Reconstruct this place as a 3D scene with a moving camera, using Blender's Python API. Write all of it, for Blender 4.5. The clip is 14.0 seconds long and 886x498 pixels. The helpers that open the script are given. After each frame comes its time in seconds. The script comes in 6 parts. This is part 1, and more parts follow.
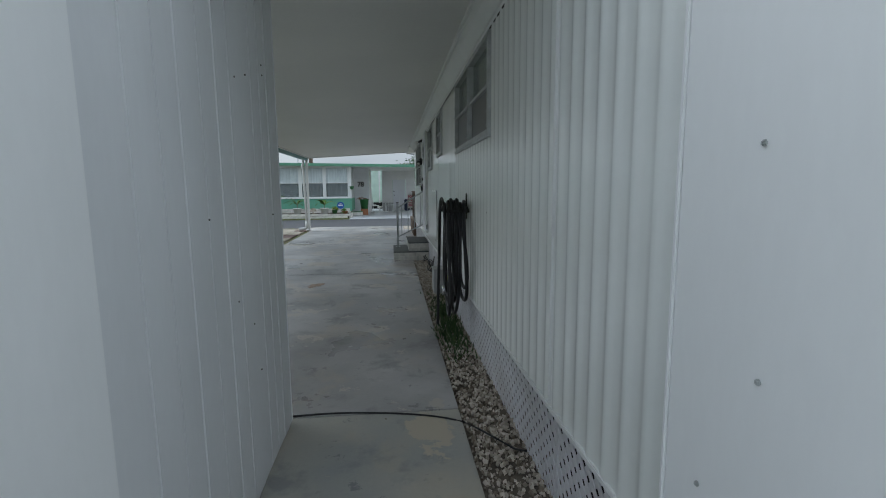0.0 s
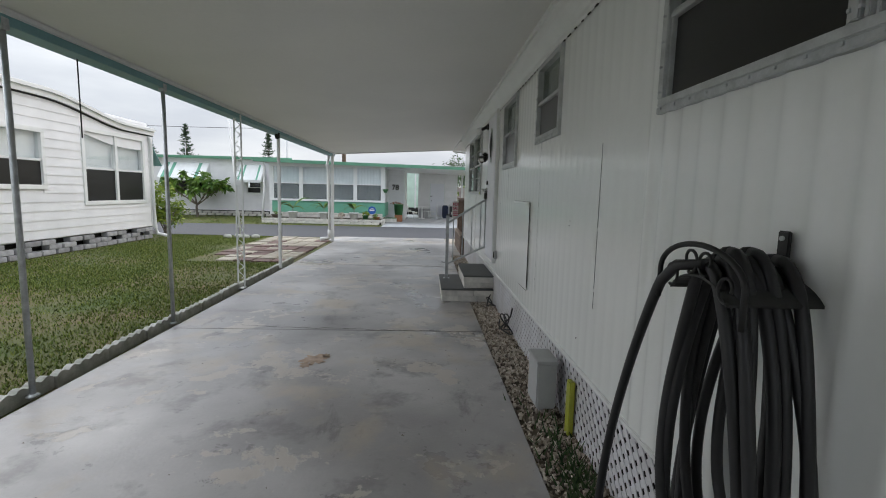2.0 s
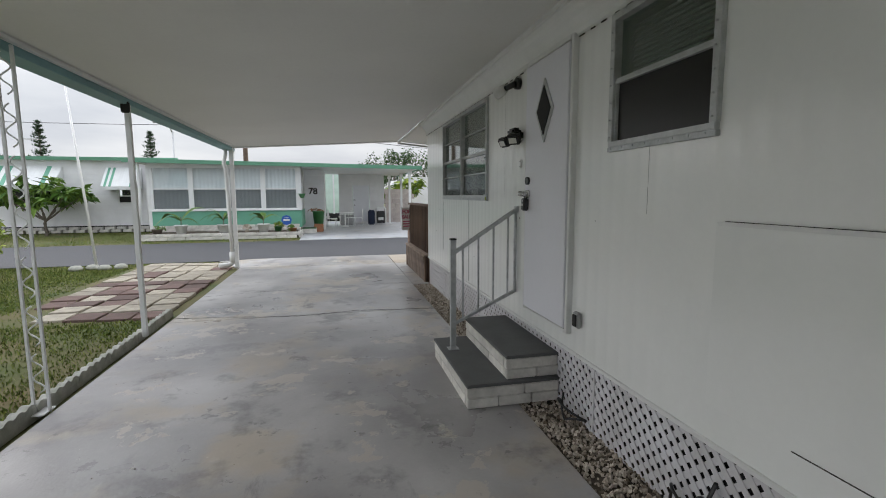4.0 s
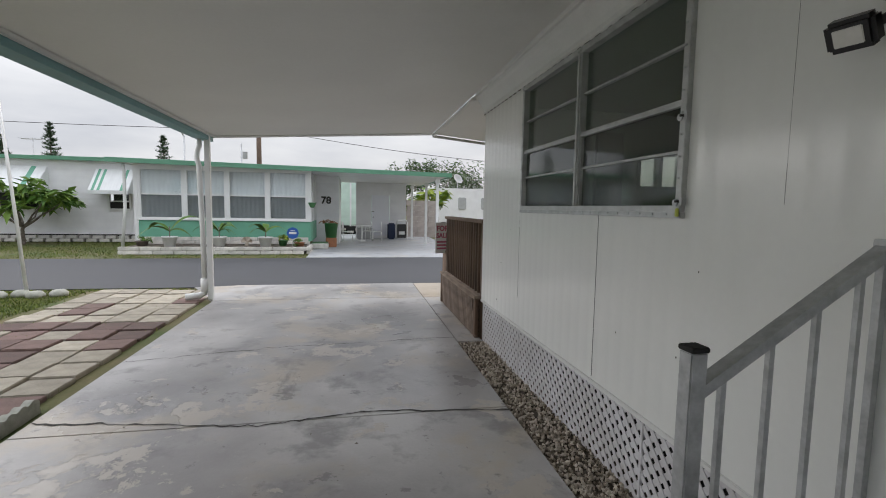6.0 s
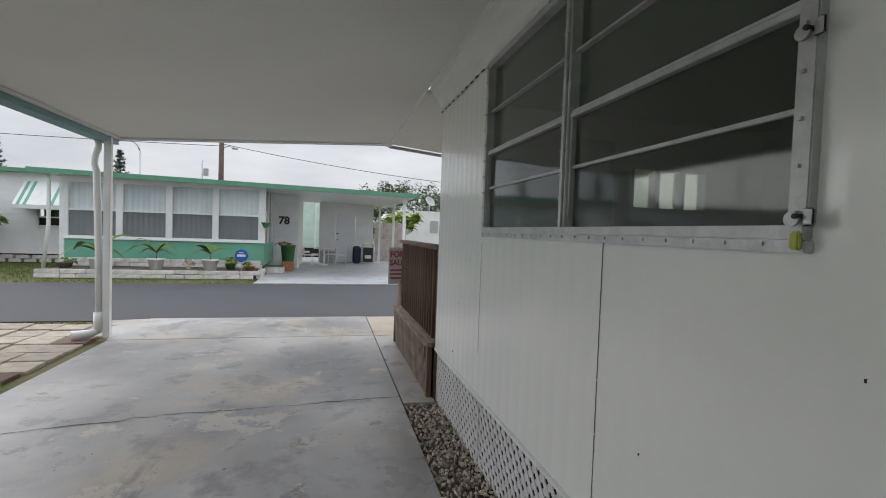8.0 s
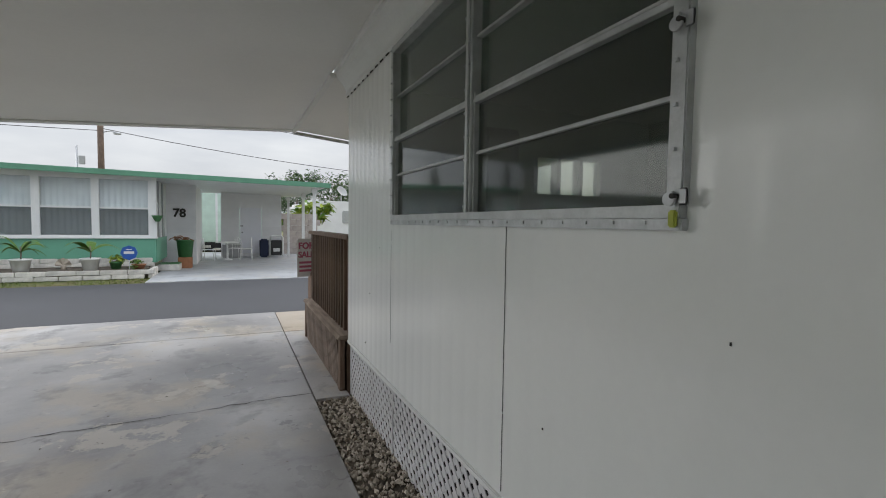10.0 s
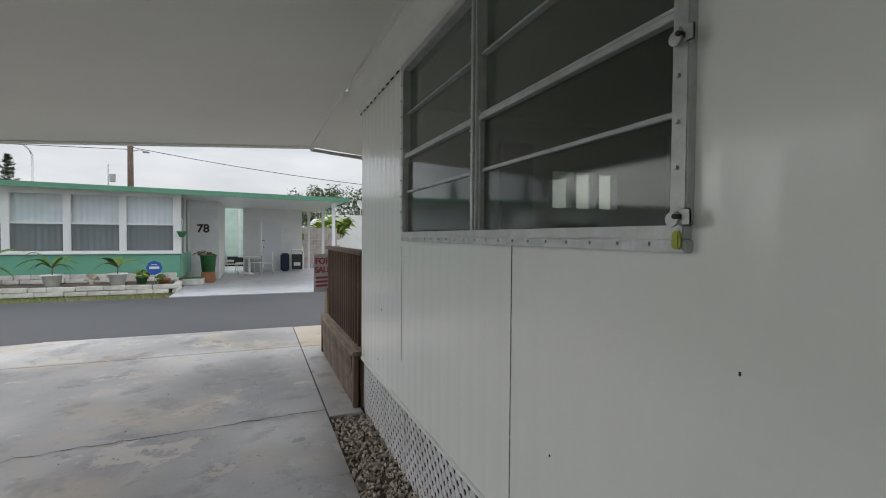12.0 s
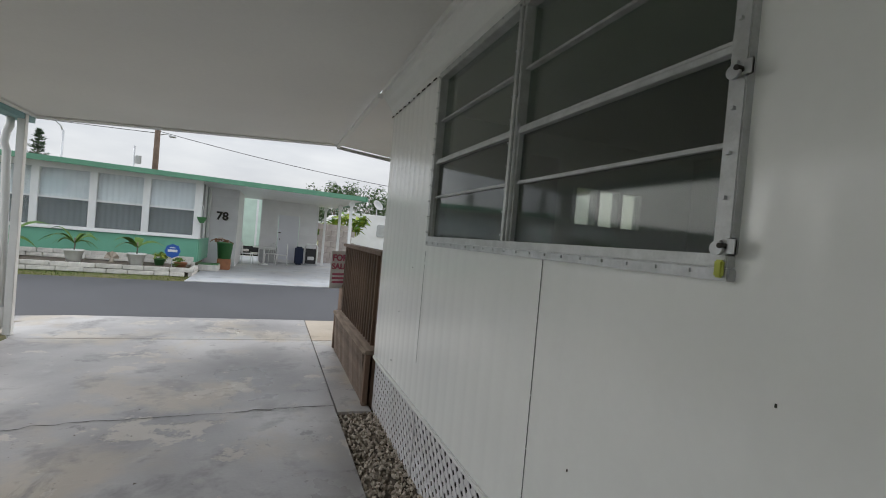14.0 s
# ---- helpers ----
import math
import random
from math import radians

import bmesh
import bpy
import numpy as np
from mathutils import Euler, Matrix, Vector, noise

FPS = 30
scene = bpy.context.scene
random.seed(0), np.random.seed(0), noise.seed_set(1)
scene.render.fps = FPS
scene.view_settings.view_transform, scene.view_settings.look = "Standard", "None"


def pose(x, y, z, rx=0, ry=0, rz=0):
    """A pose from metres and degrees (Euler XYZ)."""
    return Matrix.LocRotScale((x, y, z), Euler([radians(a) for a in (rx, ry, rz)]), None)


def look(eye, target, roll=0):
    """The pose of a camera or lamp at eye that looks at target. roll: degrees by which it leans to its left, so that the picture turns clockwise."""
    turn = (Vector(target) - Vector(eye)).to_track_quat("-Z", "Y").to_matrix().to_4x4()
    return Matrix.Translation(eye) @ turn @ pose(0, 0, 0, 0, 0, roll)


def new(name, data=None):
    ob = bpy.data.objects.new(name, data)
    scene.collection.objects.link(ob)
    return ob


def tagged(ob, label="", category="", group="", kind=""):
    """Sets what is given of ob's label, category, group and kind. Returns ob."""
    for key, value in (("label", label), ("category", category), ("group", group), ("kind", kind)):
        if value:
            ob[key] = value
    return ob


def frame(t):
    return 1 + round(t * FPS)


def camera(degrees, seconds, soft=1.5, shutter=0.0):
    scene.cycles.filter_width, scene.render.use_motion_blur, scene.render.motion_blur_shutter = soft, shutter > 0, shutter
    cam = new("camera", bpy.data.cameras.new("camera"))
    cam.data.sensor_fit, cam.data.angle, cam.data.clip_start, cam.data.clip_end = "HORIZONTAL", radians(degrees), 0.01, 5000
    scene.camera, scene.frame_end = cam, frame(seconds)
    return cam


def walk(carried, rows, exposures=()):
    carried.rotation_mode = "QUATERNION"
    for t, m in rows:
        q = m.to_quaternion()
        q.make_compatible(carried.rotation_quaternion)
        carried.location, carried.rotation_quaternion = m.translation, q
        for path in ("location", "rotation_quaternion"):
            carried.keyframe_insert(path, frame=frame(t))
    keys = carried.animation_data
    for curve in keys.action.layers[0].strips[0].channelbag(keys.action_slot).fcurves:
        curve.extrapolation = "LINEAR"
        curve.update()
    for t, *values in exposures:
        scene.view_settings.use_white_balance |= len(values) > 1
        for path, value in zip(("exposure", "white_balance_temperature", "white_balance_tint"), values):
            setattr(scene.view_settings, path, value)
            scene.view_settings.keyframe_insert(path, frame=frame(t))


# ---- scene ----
cam = camera(87.4, 14.0, soft=1.0)
PATH = [
    (0, (-0.178, -0.523, 1.522), (0.036, 1.448, 1.262), -0.5),
    (0.5, (-0.237, 0.285, 1.555), (-0.114, 2.264, 1.293), -0.3),
    (1, (-0.321, 1.1, 1.554), (-0.259, 3.082, 1.295), 0.2),
    (1.5, (-0.338, 1.903, 1.561), (-0.303, 3.886, 1.303), 0.7),
    (2, (-0.43, 2.765, 1.549), (-0.348, 4.749, 1.31), 1.4),
    (2.5, (-0.554, 3.655, 1.587), (-0.374, 5.634, 1.364), 1.3),
    (3, (-0.77, 4.556, 1.586), (-0.485, 6.524, 1.376), 1.0),
    (3.2, (-0.86, 4.909, 1.613), (-0.531, 6.87, 1.391), 0.5),
    (5.3, (-1.158, 7.981, 1.59), (-0.646, 9.902, 1.366), 0.3),
    (5.5, (-1.111, 8.323, 1.588), (-0.628, 10.253, 1.379), 0.5),
    (6, (-0.949, 9.092, 1.567), (-0.572, 11.049, 1.391), 1.0),
    (6.5, (-0.721, 9.668, 1.57), (-0.458, 11.645, 1.424), 1.0),
    (7, (-0.488, 9.998, 1.597), (-0.281, 11.984, 1.484), 1.9),
    (7.5, (-0.439, 10.211, 1.578), (-0.077, 12.176, 1.507), 1.6),
    (8, (-0.437, 10.238, 1.556), (0.044, 12.178, 1.485), 2.0),
    (8.5, (-0.414, 10.258, 1.532), (0.201, 12.159, 1.441), 1.6),
    (9, (-0.419, 10.254, 1.552), (0.319, 12.11, 1.445), 1.3),
    (9.2, (-0.423, 10.257, 1.546), (0.354, 12.096, 1.433), 1.4),
    (11.3, (-0.308, 10.267, 1.545), (0.533, 12.081, 1.479), 0.4),
    (11.5, (-0.306, 10.264, 1.557), (0.508, 12.09, 1.5), 0.1),
    (12, (-0.325, 10.266, 1.569), (0.422, 12.121, 1.516), 0.4),
    (12.5, (-0.369, 10.289, 1.557), (0.347, 12.156, 1.497), 1.2),
    (13, (-0.367, 10.295, 1.554), (0.358, 12.158, 1.504), 2.1),
    (13.5, (-0.369, 10.273, 1.578), (0.365, 12.133, 1.556), 3.2),
    (14, (-0.41, 10.266, 1.571), (0.29, 12.14, 1.54), 5.0),
]
EXPOSURES = [(0.0, 0.75, 6000, 3), (0.5, 1.15, 6100, 5), (1.0, 1.3, 6350, 8), (1.5, 1.4, 6450, 9), (2.0, 1.2, 6450, 9), (3.0, 1.2, 6500, 9), (5.5, 1.1, 6650, 11), (9.0, 1.05, 6550, 9), (14.0, 1.08, 6600, 9)]
walk(cam, [(t, look(eye, target, roll)) for t, eye, target, roll in PATH], EXPOSURES)

# ---- world and sun ----
SUN_ELEVATION, SUN_TURN = radians(24), radians(62)
world = bpy.data.worlds.new("overcast_sky")
scene.world = world
world.use_nodes = True
wn, wl = world.node_tree.nodes, world.node_tree.links
wn.clear()
w_out = wn.new("ShaderNodeOutputWorld")
w_bg = wn.new("ShaderNodeBackground")
w_sky = wn.new("ShaderNodeTexSky")
w_sky.sky_type, w_sky.sun_disc = "NISHITA", False
w_sky.sun_elevation, w_sky.sun_rotation = SUN_ELEVATION, SUN_TURN
w_sky.dust_density = 4.0
w_co = wn.new("ShaderNodeTexCoord")
w_map = wn.new("ShaderNodeMapping")
w_map.inputs["Scale"].default_value = (1.6, 1.6, 6.5)
w_noise = wn.new("ShaderNodeTexNoise")
w_noise.inputs["Scale"].default_value = 1.7
w_noise.inputs["Detail"].default_value = 7
w_noise.inputs["Roughness"].default_value = 0.52
w_ramp = wn.new("ShaderNodeValToRGB")
w_ramp.color_ramp.elements[0].position, w_ramp.color_ramp.elements[0].color = 0.33, (2.85, 3.0, 3.35, 1)
w_ramp.color_ramp.elements[1].position, w_ramp.color_ramp.elements[1].color = 0.68, (4.15, 4.25, 4.45, 1)
w_mix = wn.new("ShaderNodeMixRGB")
w_mix.inputs[0].default_value = 0.9
wl.new(w_co.outputs["Generated"], w_map.inputs["Vector"])
wl.new(w_map.outputs["Vector"], w_noise.inputs["Vector"])
wl.new(w_noise.outputs["Fac"], w_ramp.inputs["Fac"])
wl.new(w_sky.outputs["Color"], w_mix.inputs[1])
wl.new(w_ramp.outputs["Color"], w_mix.inputs[2])
# an overcast sky is about three times as bright overhead as at the horizon
w_sep = wn.new("ShaderNodeSeparateXYZ")
w_up = wn.new("ShaderNodeMapRange")
w_up.inputs["From Min"].default_value, w_up.inputs["From Max"].default_value = 0.18, 1.0
w_up.inputs["To Min"].default_value, w_up.inputs["To Max"].default_value = 1.0, 2.7
w_mul = wn.new("ShaderNodeMixRGB")
w_mul.blend_type, w_mul.inputs[0].default_value = "MULTIPLY", 1.0
wl.new(w_co.outputs["Generated"], w_sep.inputs["Vector"])
wl.new(w_sep.outputs["Z"], w_up.inputs["Value"])
wl.new(w_mix.outputs["Color"], w_mul.inputs[1])
wl.new(w_up.outputs["Result"], w_mul.inputs[2])
wl.new(w_mul.outputs["Color"], w_bg.inputs["Color"])
w_bg.inputs["Strength"].default_value = 0.1
wl.new(w_bg.outputs["Background"], w_out.inputs["Surface"])
sun_lamp = bpy.data.lights.new("sun", "SUN")
sun_lamp.energy, sun_lamp.angle, sun_lamp.color = 0.75, radians(60), (1.0, 0.98, 0.96)
sun = new("sun", sun_lamp)
sun.rotation_euler = (0, radians(-66), radians(-28))


# ---- materials ----
def mat(name, colour, rough=0.6, metal=0.0, vary=0.12, scale=6.0, grain=60.0, bump=0.1, second=None, per_object=0.0, coat=0.0, stretch=(1, 1, 1), spec=0.5):
    """A surface with broad stains, fine grain and relief."""
    m = bpy.data.materials.new(name)
    m.use_nodes = True
    n, l = m.node_tree.nodes, m.node_tree.links
    b = n["Principled BSDF"]
    co = n.new("ShaderNodeTexCoord")
    mp = n.new("ShaderNodeMapping")
    mp.inputs["Scale"].default_value = stretch
    l.new(co.outputs["Object"], mp.inputs["Vector"])
    big, fine = n.new("ShaderNodeTexNoise"), n.new("ShaderNodeTexNoise")
    big.inputs["Scale"].default_value, big.inputs["Detail"].default_value = scale, 6
    fine.inputs["Scale"].default_value, fine.inputs["Detail"].default_value = grain, 4
    for k in (big, fine):
        l.new(mp.outputs["Vector"], k.inputs["Vector"])
    ramp = n.new("ShaderNodeValToRGB")
    c2 = second or tuple(c * (1 - 2 * vary) for c in colour)
    ramp.color_ramp.elements[0].position, ramp.color_ramp.elements[1].position = 0.33, 0.66
    ramp.color_ramp.elements[0].color, ramp.color_ramp.elements[1].color = (*c2, 1), (*colour, 1)
    l.new(big.outputs["Fac"], ramp.inputs["Fac"])
    g = n.new("ShaderNodeMapRange")
    g.inputs["To Min"].default_value, g.inputs["To Max"].default_value = 1 - vary, 1 + vary
    l.new(fine.outputs["Fac"], g.inputs["Value"])
    mul = n.new("ShaderNodeMixRGB")
    mul.blend_type, mul.inputs[0].default_value = "MULTIPLY", 1
    l.new(ramp.outputs["Color"], mul.inputs[1])
    l.new(g.outputs["Result"], mul.inputs[2])
    last = mul.outputs["Color"]
    if per_object:
        info = n.new("ShaderNodeObjectInfo")
        r = n.new("ShaderNodeMapRange")
        r.inputs["To Min"].default_value, r.inputs["To Max"].default_value = 1 - per_object, 1 + per_object
        l.new(info.outputs["Random"], r.inputs["Value"])
        m2 = n.new("ShaderNodeMixRGB")
        m2.blend_type, m2.inputs[0].default_value = "MULTIPLY", 1
        l.new(last, m2.inputs[1])
        l.new(r.outputs["Result"], m2.inputs[2])
        last = m2.outputs["Color"]
    l.new(last, b.inputs["Base Color"])
    rr = n.new("ShaderNodeMapRange")
    rr.inputs["To Min"].default_value, rr.inputs["To Max"].default_value = max(0.03, rough - 0.12), min(1, rough + 0.12)
    l.new(big.outputs["Fac"], rr.inputs["Value"])
    l.new(rr.outputs["Result"], b.inputs["Roughness"])
    b.inputs["Metallic"].default_value = metal
    b.inputs["Coat Weight"].default_value = coat
    b.inputs["Coat Roughness"].default_value = 0.16
    b.inputs["Specular IOR Level"].default_value = spec
    if bump:
        bp = n.new("ShaderNodeBump")
        bp.inputs["Strength"].default_value, bp.inputs["Distance"].default_value = bump, 0.01
        l.new(fine.outputs["Fac"], bp.inputs["Height"])
        l.new(bp.outputs["Normal"], b.inputs["Normal"])
    return m


def island_mat(name, dark, light, rough=0.7, trans=0.0):
    """Leaves, blades and stones: every loose piece has its own shade."""
    m = bpy.data.materials.new(name)
    m.use_nodes = True
    n, l = m.node_tree.nodes, m.node_tree.links
    b = n["Principled BSDF"]
    geo, ramp = n.new("ShaderNodeNewGeometry"), n.new("ShaderNodeValToRGB")
    ramp.color_ramp.elements[0].color, ramp.color_ramp.elements[1].color = (*dark, 1), (*light, 1)
    l.new(geo.outputs["Random Per Island"], ramp.inputs["Fac"])
    l.new(ramp.outputs["Color"], b.inputs["Base Color"])
    b.inputs["Roughness"].default_value = rough
    b.inputs["Specular IOR Level"].default_value = 0.3
    return m


def glass_mat(name, tint, rough=0.02, clear=0.85, veil_share=0.0):
    """Window glass: mostly see-through, with a mirror sheen."""
    m = bpy.data.materials.new(name)
    m.use_nodes = True
    n, l = m.node_tree.nodes, m.node_tree.links
    n.remove(n["Principled BSDF"])
    t, g, mx, fr = n.new("ShaderNodeBsdfTransparent"), n.new("ShaderNodeBsdfGlossy"), n.new("ShaderNodeMixShader"), n.new("ShaderNodeLayerWeight")
    t.inputs["Color"].default_value = (*[c * clear for c in tint], 1)
    g.inputs["Roughness"].default_value = rough
    power, sheen = n.new("ShaderNodeMath"), n.new("ShaderNodeMapRange")
    power.operation, power.inputs[1].default_value = "POWER", 3.5
    sheen.inputs["To Min"].default_value, sheen.inputs["To Max"].default_value = 0.04, 0.8
    l.new(fr.outputs["Facing"], power.inputs[0])
    l.new(power.outputs["Value"], sheen.inputs["Value"])
    l.new(sheen.outputs["Result"], mx.inputs["Fac"])
    l.new(t.outputs["BSDF"], mx.inputs[1])
    l.new(g.outputs["BSDF"], mx.inputs[2])
    # Green-grey diffuse veil stands in for reflected and screen-scattered light.
    film, veil = n.new("ShaderNodeMixShader"), n.new("ShaderNodeBsdfDiffuse")
    veil.inputs["Color"].default_value = (0.3, 0.34, 0.3, 1)
    film.inputs["Fac"].default_value = veil_share
    l.new(mx.outputs["Shader"], film.inputs[1])
    l.new(veil.outputs["BSDF"], film.inputs[2])
    l.new(film.outputs["Shader"], n["Material Output"].inputs["Surface"])
    return m


def concrete_mat(name, light, dark, tan, rough=0.5, spall=0.0, damp=0.0):
    """Worn slab: pale cement, dark damp stains, rubbed patches, flaked scabs and fine pits."""
    m = mat(name, light, rough, 0, 0.06, 0.55, 45, 0.12, dark)
    n, l = m.node_tree.nodes, m.node_tree.links
    b = n["Principled BSDF"]
    src = b.inputs["Base Color"].links[0].from_socket
    co = n.new("ShaderNodeTexCoord")

    def patches(scale, lo, hi, amount, detail=8, rougher=0.62, offset=0.0, stretch=(1, 1, 1)):
        shift = n.new("ShaderNodeMapping")
        shift.inputs["Location"].default_value = (offset, offset * 0.7, 0)
        shift.inputs["Scale"].default_value = stretch
        l.new(co.outputs["Object"], shift.inputs["Vector"])
        t = n.new("ShaderNodeTexNoise")
        t.inputs["Scale"].default_value, t.inputs["Detail"].default_value, t.inputs["Roughness"].default_value = scale, detail, rougher
        t.inputs["Distortion"].default_value = 0.15
        l.new(shift.outputs["Vector"], t.inputs["Vector"])
        r = n.new("ShaderNodeMapRange")
        for key, v in (("From Min", lo), ("From Max", hi), ("To Min", 0), ("To Max", amount)):
            r.inputs[key].default_value = v
        l.new(t.outputs["Fac"], r.inputs["Value"])
        return r.outputs["Result"]

    def tint(mask, colour):
        x = n.new("ShaderNodeMixRGB")
        l.new(mask, x.inputs[0])
        l.new(src, x.inputs[1])
        x.inputs[2].default_value = (*colour, 1)
        return x.outputs["Color"]

    for scale, lo, hi, colour, amount in ((0.9, 0.52, 0.62, tan, 0.6), (0.35, 0.46, 0.62, dark, 0.6), (2.0, 0.54, 0.64, tuple(c * 0.7 for c in dark), 0.6), (4.0, 0.6, 0.72, tuple(c * 1.15 for c in light), 0.25), (9.0, 0.62, 0.72, tuple(c * 0.55 for c in dark), 0.35), (30.0, 0.68, 0.74, tuple(c * 0.5 for c in dark), 0.4)):
        src = tint(patches(scale, lo, hi, amount), colour)
    if spall:
        # flaked skin: crisp-edged tan scabs and grey scuffs, with real relief
        scab = patches(1.3, 0.575, 0.59, spall, 10, 0.68, 4.3)
        src = tint(scab, tuple(0.5 * (a + c) for a, c in zip(tan, light)))
        src = tint(patches(2.6, 0.6, 0.625, spall * 0.8, 12, 0.75, 9.1), tuple(c * 0.62 for c in dark))
        src = tint(patches(1.1, 0.62, 0.68, spall * 0.7, 12, 0.7, 15.7, (1.6, 0.5, 1)), tuple(c * 0.5 for c in dark))
        old = b.inputs["Normal"].links[0].from_socket
        bp = n.new("ShaderNodeBump")
        bp.inputs["Strength"].default_value, bp.inputs["Distance"].default_value = 0.5, 0.004
        bp.invert = True
        l.new(scab, bp.inputs["Height"])
        l.new(old, bp.inputs["Normal"])
        l.new(bp.outputs["Normal"], b.inputs["Normal"])
    if damp:
        # smooth trowelled and damp patches shine, scuffed ones do not
        wet = patches(0.7, 0.4, 0.62, damp, 7, 0.6, 21.0)
        r = n.new("ShaderNodeMath")
        r.operation, r.use_clamp = "SUBTRACT", True
        l.new(b.inputs["Roughness"].links[0].from_socket, r.inputs[0])
        l.new(wet, r.inputs[1])
        l.new(r.outputs["Value"], b.inputs["Roughness"])
    l.new(src, b.inputs["Base Color"])
    return m


SIDING = mat("white_enamel_siding", (0.86, 0.875, 0.855), 0.36, 0, 0.02, 1.2, 30, 0.02, (0.8, 0.82, 0.8), spec=0.6, coat=0.8)
SHED = mat("white_shed_panel", (0.77, 0.78, 0.8), 0.42, 0, 0.03, 1.5, 40, 0.05, (0.7, 0.71, 0.73), stretch=(1, 1, 0.3))
# Whiter than SHED: stronger open-sky light is put into this base colour.
PANEL = mat("sky_lit_white_panel", (0.88, 0.885, 0.89), 0.4, 0, 0.02, 1.5, 40, 0.03, (0.83, 0.835, 0.84), stretch=(1, 1, 0.3))
TRIM = mat("white_trim_paint", (0.78, 0.79, 0.78), 0.4, 0, 0.04, 3, 60, 0.05)
CEILING = mat("white_roof_pan", (0.83, 0.83, 0.805), 0.5, 0, 0.03, 0.8, 30, 0.03)
ALU = mat("dull_aluminium", (0.56, 0.58, 0.58), 0.42, 0.4, 0.12, 12, 120, 0.1)
GALV = mat("galvanised_steel", (0.55, 0.57, 0.58), 0.45, 0.6, 0.14, 18, 90, 0.1)
TEAL = mat("teal_gutter_paint", (0.2, 0.38, 0.4), 0.45, 0, 0.08, 3, 40, 0.05)
MINT = mat("mint_green_paint", (0.15, 0.4, 0.28), 0.5, 0, 0.07, 2, 40, 0.05)
GREEN_EAVE = mat("green_eave_paint", (0.12, 0.31, 0.2), 0.45, 0, 0.08, 3, 40, 0.05)
CLAP = mat("white_clapboard", (0.82, 0.82, 0.83), 0.5, 0, 0.04, 2, 50, 0.06, per_object=0.03)
CONC = concrete_mat("worn_concrete", (0.51, 0.5, 0.495), (0.22, 0.21, 0.21), (0.46, 0.39, 0.29), 0.44, 0.75, 0.16)
OLDCONC = concrete_mat("patchy_old_concrete", (0.5, 0.45, 0.36), (0.27, 0.29, 0.3), (0.46, 0.4, 0.3), 0.55, 0.9)
CONC2 = concrete_mat("pale_drive_concrete", (0.46, 0.48, 0.5), (0.35, 0.36, 0.38), (0.5, 0.48, 0.44), 0.5)
TANC = concrete_mat("tan_concrete", (0.5, 0.44, 0.36), (0.36, 0.31, 0.25), (0.4, 0.33, 0.24), 0.6)
CRACK = mat("dark_joint", (0.06, 0.055, 0.05), 0.9, 0, 0.2, 20, 80, 0.1)
STONE = mat("white_split_block", (0.72, 0.7, 0.65), 0.8, 0, 0.12, 8, 40, 0.5, per_object=0.12)
BLOCK = mat("grey_concrete_block", (0.42, 0.42, 0.43), 0.9, 0, 0.15, 7, 50, 0.5, per_object=0.2)
TREAD = mat("grey_painted_tread", (0.12, 0.125, 0.125), 0.7, 0, 0.12, 6, 70, 0.25)
EDGING = mat("scalloped_concrete_edging", (0.5, 0.5, 0.46), 0.85, 0, 0.15, 8, 50, 0.4, (0.3, 0.31, 0.26))
ASPHALT = mat("smooth_asphalt", (0.062, 0.064, 0.072), 0.75, 0, 0.12, 0.8, 120, 0.3)
SOIL = mat("turf_soil", (0.07, 0.1, 0.025), 0.95, 0, 0.25, 0.9, 30, 0.4, (0.15, 0.12, 0.055))
DIRT = mat("gravel_bed_soil", (0.17, 0.14, 0.11), 0.95, 0, 0.25, 5, 60, 0.5)
GRASS = island_mat("grass_blades", (0.055, 0.1, 0.015), (0.2, 0.23, 0.05), 0.8)
PEBBLE = island_mat("white_pebbles", (0.2, 0.16, 0.12), (0.66, 0.6, 0.52), 0.85)
LEAF = island_mat("tree_leaves", (0.04, 0.11, 0.02), (0.2, 0.32, 0.06), 0.45)
BUSHLEAF = island_mat("bush_leaves", (0.08, 0.17, 0.02), (0.35, 0.42, 0.06), 0.5)
FARLEAF = island_mat("far_leaves", (0.03, 0.07, 0.03), (0.1, 0.15, 0.06), 0.7)
PINELEAF = island_mat("pine_needles", (0.04, 0.075, 0.045), (0.1, 0.15, 0.09), 0.8)
BARK = mat("grey_bark", (0.2, 0.17, 0.14), 0.9, 0, 0.2, 8, 40, 0.5)
WOOD = mat("weathered_brown_wood", (0.17, 0.11, 0.075), 0.75, 0, 0.2, 3, 50, 0.4, (0.09, 0.055, 0.038), per_object=0.25, stretch=(6, 6, 0.7))
SKIRTWOOD = mat("grey_weathered_skirt_wood", (0.24, 0.18, 0.14), 0.8, 0, 0.22, 3, 50, 0.4, (0.13, 0.095, 0.075), per_object=0.3, stretch=(6, 6, 0.7))
WOODTOP = mat("bleached_wood", (0.36, 0.29, 0.23), 0.8, 0, 0.2, 3, 50, 0.4, (0.18, 0.13, 0.1), stretch=(6, 1, 6))
RUBBER = mat("black_rubber", (0.018, 0.018, 0.02), 0.45, 0, 0.15, 9, 60, 0.08)
IRON = mat("black_iron", (0.02, 0.02, 0.02), 0.5, 0.2, 0.15, 12, 60, 0.1)
BLACKP = mat("black_plastic", (0.02, 0.02, 0.022), 0.35, 0, 0.1, 12, 60, 0.05)
GREYBOX = mat("grey_enclosure", (0.42, 0.43, 0.43), 0.55, 0, 0.06, 8, 60, 0.05)
LIME = mat("lime_plastic", (0.42, 0.45, 0.05), 0.5, 0, 0.1, 10, 60, 0.05)
CHROME = mat("brushed_chrome", (0.7, 0.7, 0.7), 0.22, 1, 0.06, 20, 90, 0.03)
